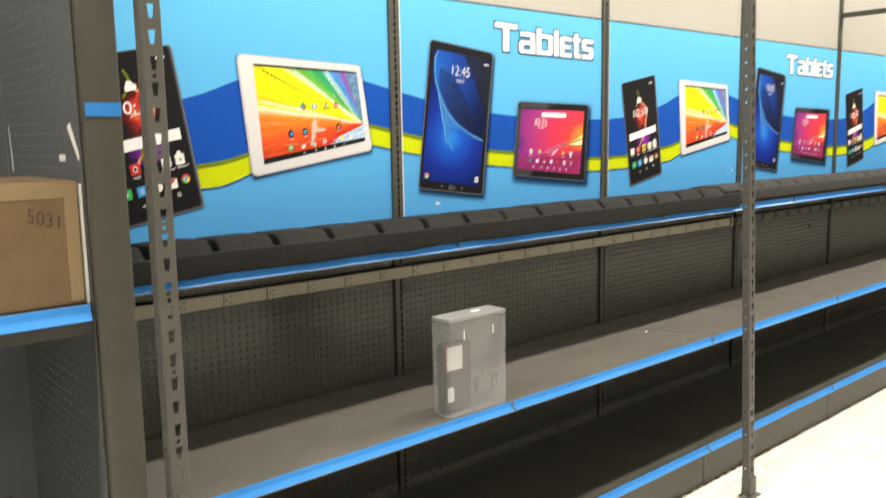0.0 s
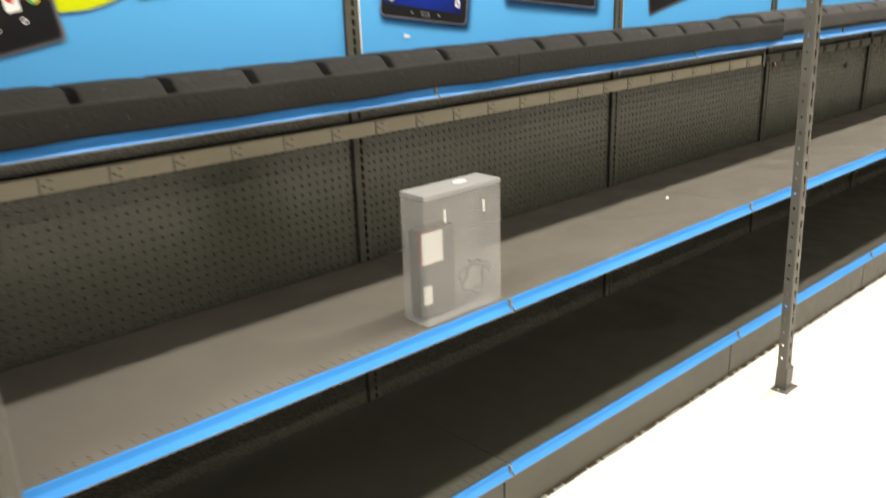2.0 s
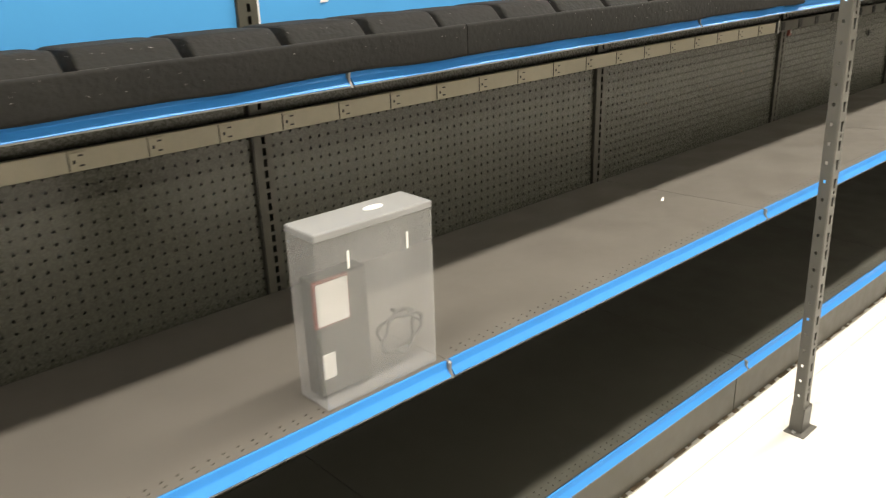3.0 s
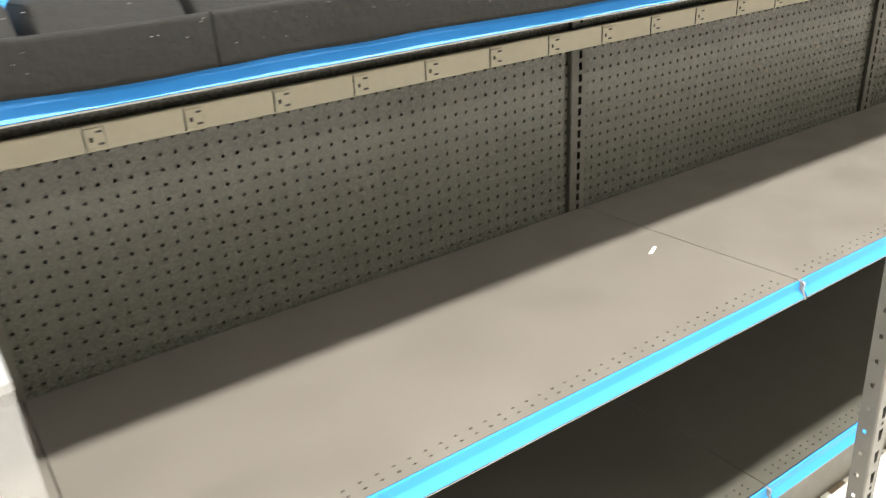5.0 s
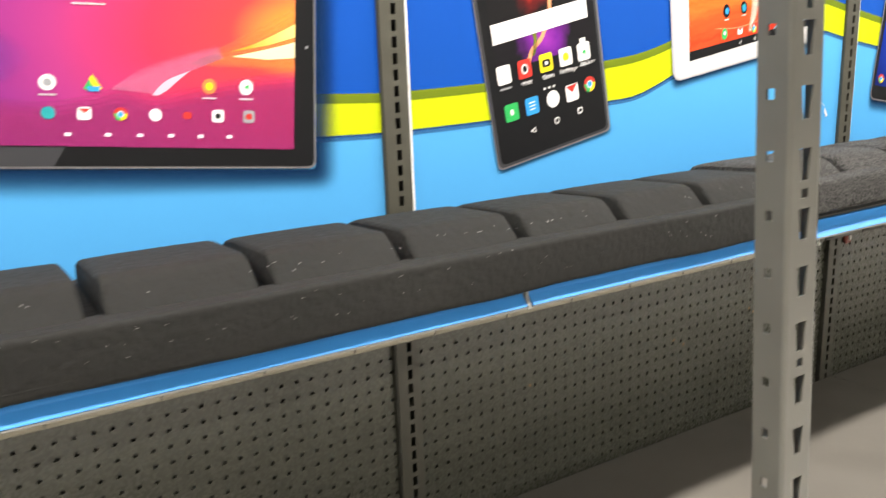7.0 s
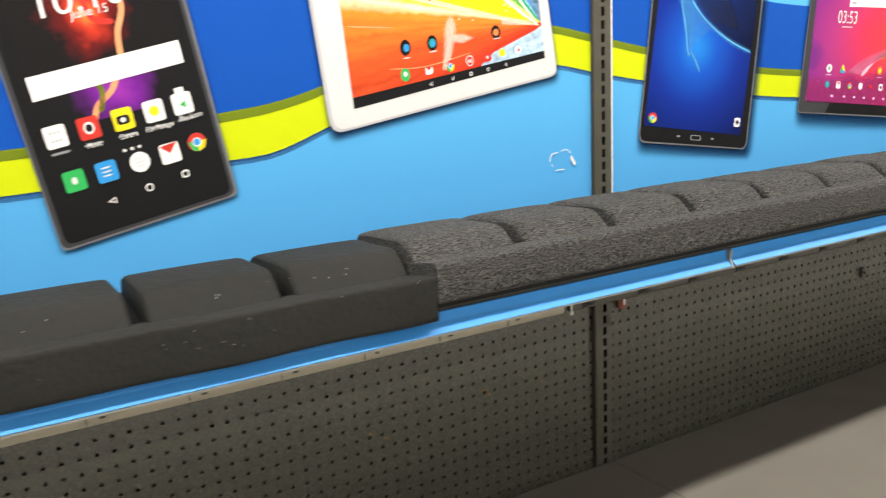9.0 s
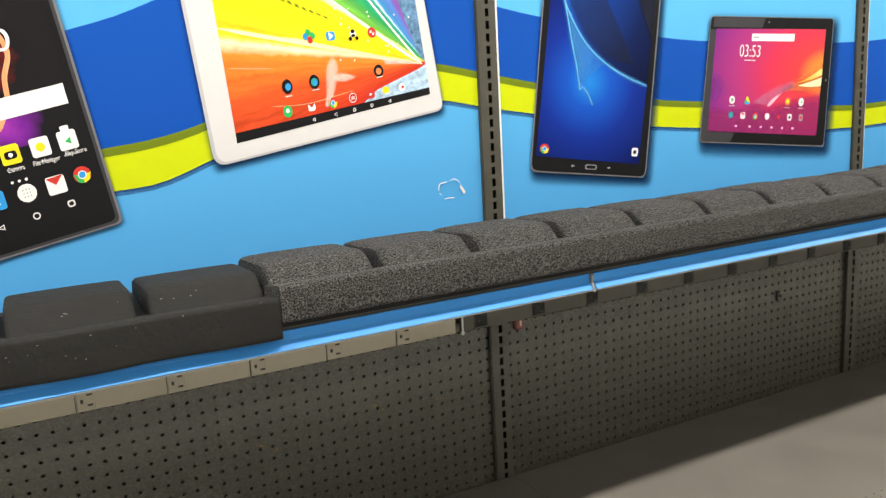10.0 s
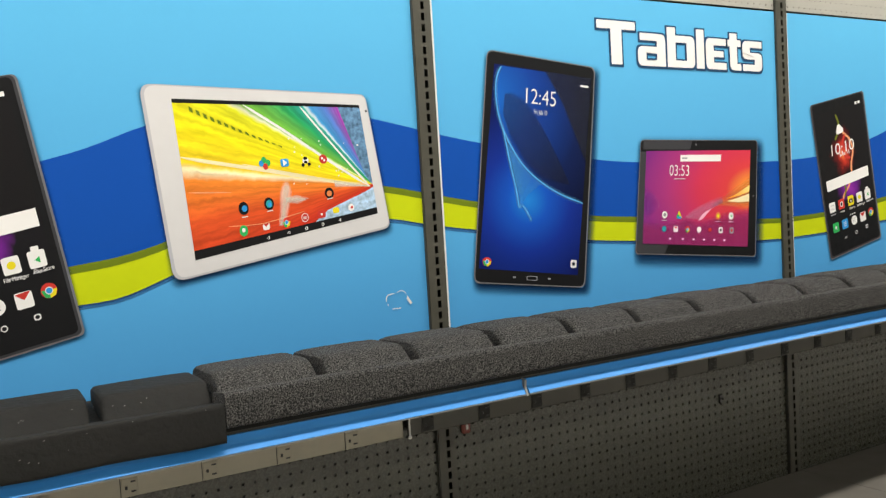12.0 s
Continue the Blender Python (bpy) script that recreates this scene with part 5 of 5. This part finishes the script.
# ---- small things ----
def locked_case():
    x0, x1, y0, y1, z0, z1 = -0.23, 0.014, -0.56, -0.478, 0.6725, 0.986
    t = thing("security_case", ((x0 + x1) / 2, (y0 + y1) / 2, z0), "clear plastic security case holding a dark packet, standing upright", "case")
    T = 0.0025
    for b in ((x0, x1, y0, y0 + T, z0, z1 - 0.012), (x0, x1, y1 - T, y1, z0, z1 - 0.012), (x0, x0 + T, y0 + T, y1 - T, z0, z1 - 0.012), (x1 - T, x1, y0 + T, y1 - T, z0, z1 - 0.012), (x0 + T, x1 - T, y0 + T, y1 - T, z0, z0 + T)):
        bm = bmesh.new()
        box(bm, *b, 0.0008, 1)
        part("shell_wall", bm, CASE, t, "clear scuffed plastic wall")
    bm = bmesh.new()
    box(bm, x0 - 0.001, x1 + 0.001, y0 - 0.001, y1 + 0.001, z1 - 0.014, z1, 0.003, 2)
    part("lid", bm, LID, t, "frosted grey lid")
    # flat white oval lying on the lid
    bm = bmesh.new()
    bmesh.ops.create_cone(bm, cap_ends=True, segments=24, radius1=1, radius2=1, depth=1, matrix=Matrix.Translation((x0 + 0.15, y0 + 0.042, z1 + 0.0007)) @ Matrix.Diagonal((0.02, 0.01, 0.0014, 1)))
    part("lid_oval", bm, TAPE_WHITE, t, "small white oval on the lid")
    bm = bmesh.new()
    box(bm, x0 + 0.01, x0 + 0.12, y0 + 0.032, y1 - 0.012, z0 + 0.008, z0 + 0.222, 0.004, 2)
    part("packet", bm, STEEL_DARK, t, "black packet inside")
    bm = bmesh.new()
    box(bm, x0 + 0.006, x0 + 0.076, y0 + 0.024, y0 + 0.031, z0 + 0.141, z0 + 0.223, 0.001, 1)
    part("tag_frame", bm, RED, t, "red edge of the white tag")
    bm = bmesh.new()
    box(bm, x0 + 0.01, x0 + 0.072, y0 + 0.0215, y0 + 0.0235, z0 + 0.145, z0 + 0.219)
    box(bm, x0 + 0.018, x0 + 0.042, y0 + 0.0285, y0 + 0.0315, z0 + 0.042, z0 + 0.087)
    part("white_tag", bm, TAPE_WHITE, t, "white paper tag")
    for x in (0.062, 0.186):
        bm = bmesh.new()
        box(bm, x0 + x - 0.0022, x0 + x + 0.0022, y0 - 0.0012, y0 + 0.0002, z1 - 0.072, z1 - 0.042, 0.0005, 1)
        part("moulded_slot", bm, TAPE_WHITE, t, "pale moulded slot")
    # coiled cable
    cu = bpy.data.curves.new("coil", "CURVE")
    cu.dimensions, cu.bevel_depth, cu.bevel_resolution = "3D", 0.0035, 2
    sp = cu.splines.new("POLY")
    sp.points.add(63)
    for i, p in enumerate(sp.points):
        a = i / 63 * math.pi * 4.4 + 0.4
        r = 0.045 + 0.006 * math.sin(i)
        p.co = (x0 + 0.195 + r * math.cos(a), y0 + 0.03 + 0.03 * i / 63, z0 + 0.065 + r * 0.85 * math.sin(a), 1)
    ob = bpy.data.objects.new("coil", cu)
    scene.collection.objects.link(ob)
    me = bpy.data.meshes.new_from_object(ob.evaluated_get(bpy.context.evaluated_depsgraph_get()))
    bpy.data.objects.remove(ob)
    bm = bmesh.new()
    bm.from_mesh(me)
    part("cable_coil", bm, COIL, t, "coiled grey cable", True)


locked_case()


def small_things():
    bm = bmesh.new()
    bm.faces.new([bm.verts.new(p) for p in ((1.152, -0.3, 0.66), (1.184, -0.284, 0.66), (1.188, -0.289, 0.6608), (1.158, -0.306, 0.6608))])
    single("paper_scrap", bm, TAPE_WHITE, "tiny white paper scrap on the shelf", "scrap")
    bm = bmesh.new()
    flat(bm, [(0.199, 1.28), (0.204, 1.294), (0.209, 1.287), (0.222, 1.288), (0.221, 1.281)], Y0 - 0.002)
    single("tape_scrap", bm, TAPE_WHITE, "small torn white scrap stuck low on the sign", "tape")
    t = thing("peg_hook", (3.364, 0.0, 0.926), "short dark hook stuck in the pegboard", "hook")
    bm = bmesh.new()
    box(bm, 3.359, 3.370, -0.004, 0.003, 0.913, 0.94, 0.001, 1)
    part("hook_plate", bm, BLACK, t)
    bm = bmesh.new()
    box(bm, 3.362, 3.366, -0.012, -0.004, 0.925, 0.93, 0.002, 1)
    part("hook_pin", bm, BLACK, t)
    t = thing("broken_clip", (2.508, 0.0, 1.005), "broken red-brown clip with a white tip on the pegboard", "clip")
    bm = bmesh.new()
    box(bm, 2.497, 2.52, -0.008, 0.003, 0.992, 1.018, 0.003, 1)
    part("clip_body", bm, RED, t)
    bm = bmesh.new()
    box(bm, 2.505, 2.511, -0.012, -0.008, 1.002, 1.015, 0.001, 1)
    part("clip_tip", bm, TAPE_WHITE, t)
    t = thing("hanging_tie", (2.347, -0.02, 1.06), "white plastic tie hanging from the ledge", "tie")
    bm = bmesh.new()
    box(bm, 2.345, 2.349, -0.033, -0.029, 1.023, 1.075, 0.001, 1)
    part("strap", bm, TAPE_WHITE, t)
    bm = bmesh.new()
    bmesh.ops.create_cone(bm, cap_ends=True, segments=12, radius1=0.0045, radius2=0.0045, depth=0.004, matrix=pose(2.347, -0.031, 1.02, 90))
    part("bead", bm, TAPE_WHITE, t)
    # bracket arm at the head of an upright
    t = thing("bracket_arm", (3.68, 0, 2.27), "dark steel arm jutting from an upright above the signs", "bracket")
    bm = bmesh.new()
    box(bm, 3.665, 3.695, -0.6, -0.012, 2.255, 2.285, 0.003, 1)
    part("arm", bm, STEEL_DARK, t)
    # black sheet sagging over the ledge's strip
    bm = bmesh.new()
    n = 12
    rows = []
    for i in range(n + 1):
        x = 0.585 + 0.135 * i / n
        d = 0.011 * math.sin(math.pi * i / n) ** 0.7
        rows.append([bm.verts.new(p) for p in ((x, -0.328, 1.2), (x, -0.3335, 1.19), (x, -0.332, 1.19 - d), (x, -0.332, 1.19 - d))])
    for a, b in zip(rows, rows[1:]):
        for j in range(3):
            bm.faces.new((a[j], a[j + 1], b[j + 1], b[j]))
    single("sagging_foam", bm, FOAM, "torn flap of black foam sagging over the ledge", "foam flap")

    # pale lint on the black foam
    random.seed(21)
    bm = bmesh.new()
    for i in range(190):
        x = random.uniform(-1.1, JOIN - 0.02)
        if random.random() < 0.6:
            y, z = -0.3352 + random.uniform(-0.0005, 0.0), random.uniform(1.2, 1.24)
            n = (random.uniform(0.0005, 0.0016), 0.0, random.uniform(0.0003, 0.0008))
            pts = [(x - n[0], y - 0.0022, z - n[2]), (x + n[0], y - 0.0022, z - n[2] * 0.3), (x + n[0] * 0.6, y - 0.0018, z + n[2])]
        else:
            y, z = random.uniform(-0.325, -0.27), 1.2595
            pts = [(x - 0.0012, y, z), (x + 0.0012, y - 0.0005, z), (x + 0.0004, y + 0.0012, z + 0.0008)]
        bm.faces.new([bm.verts.new(p) for p in pts])
    single("lint", bm, LINT, "scattered pale lint on the black foam", "lint", kind="stuff")
    # rust and scuffs on the pegboard
    bm = bmesh.new()
    for x, z in RUST_AT:
        pts = [(x + random.uniform(0.0015, 0.004) * math.cos(a), 0.0034, z + random.uniform(0.0015, 0.005) * math.sin(a)) for a in (i * math.pi / 4 for i in range(8))]
        bm.faces.new([bm.verts.new(p) for p in pts])
    single("rust_spots", bm, RUST, "small orange rust spots on the pegboard", "rust", kind="stuff")


RUST_AT = [(1.9, 0.866), (2.293, 0.873), (2.148, 0.891), (1.505, 0.862), (2.163, 0.879), (1.93, 0.85)]
small_things()
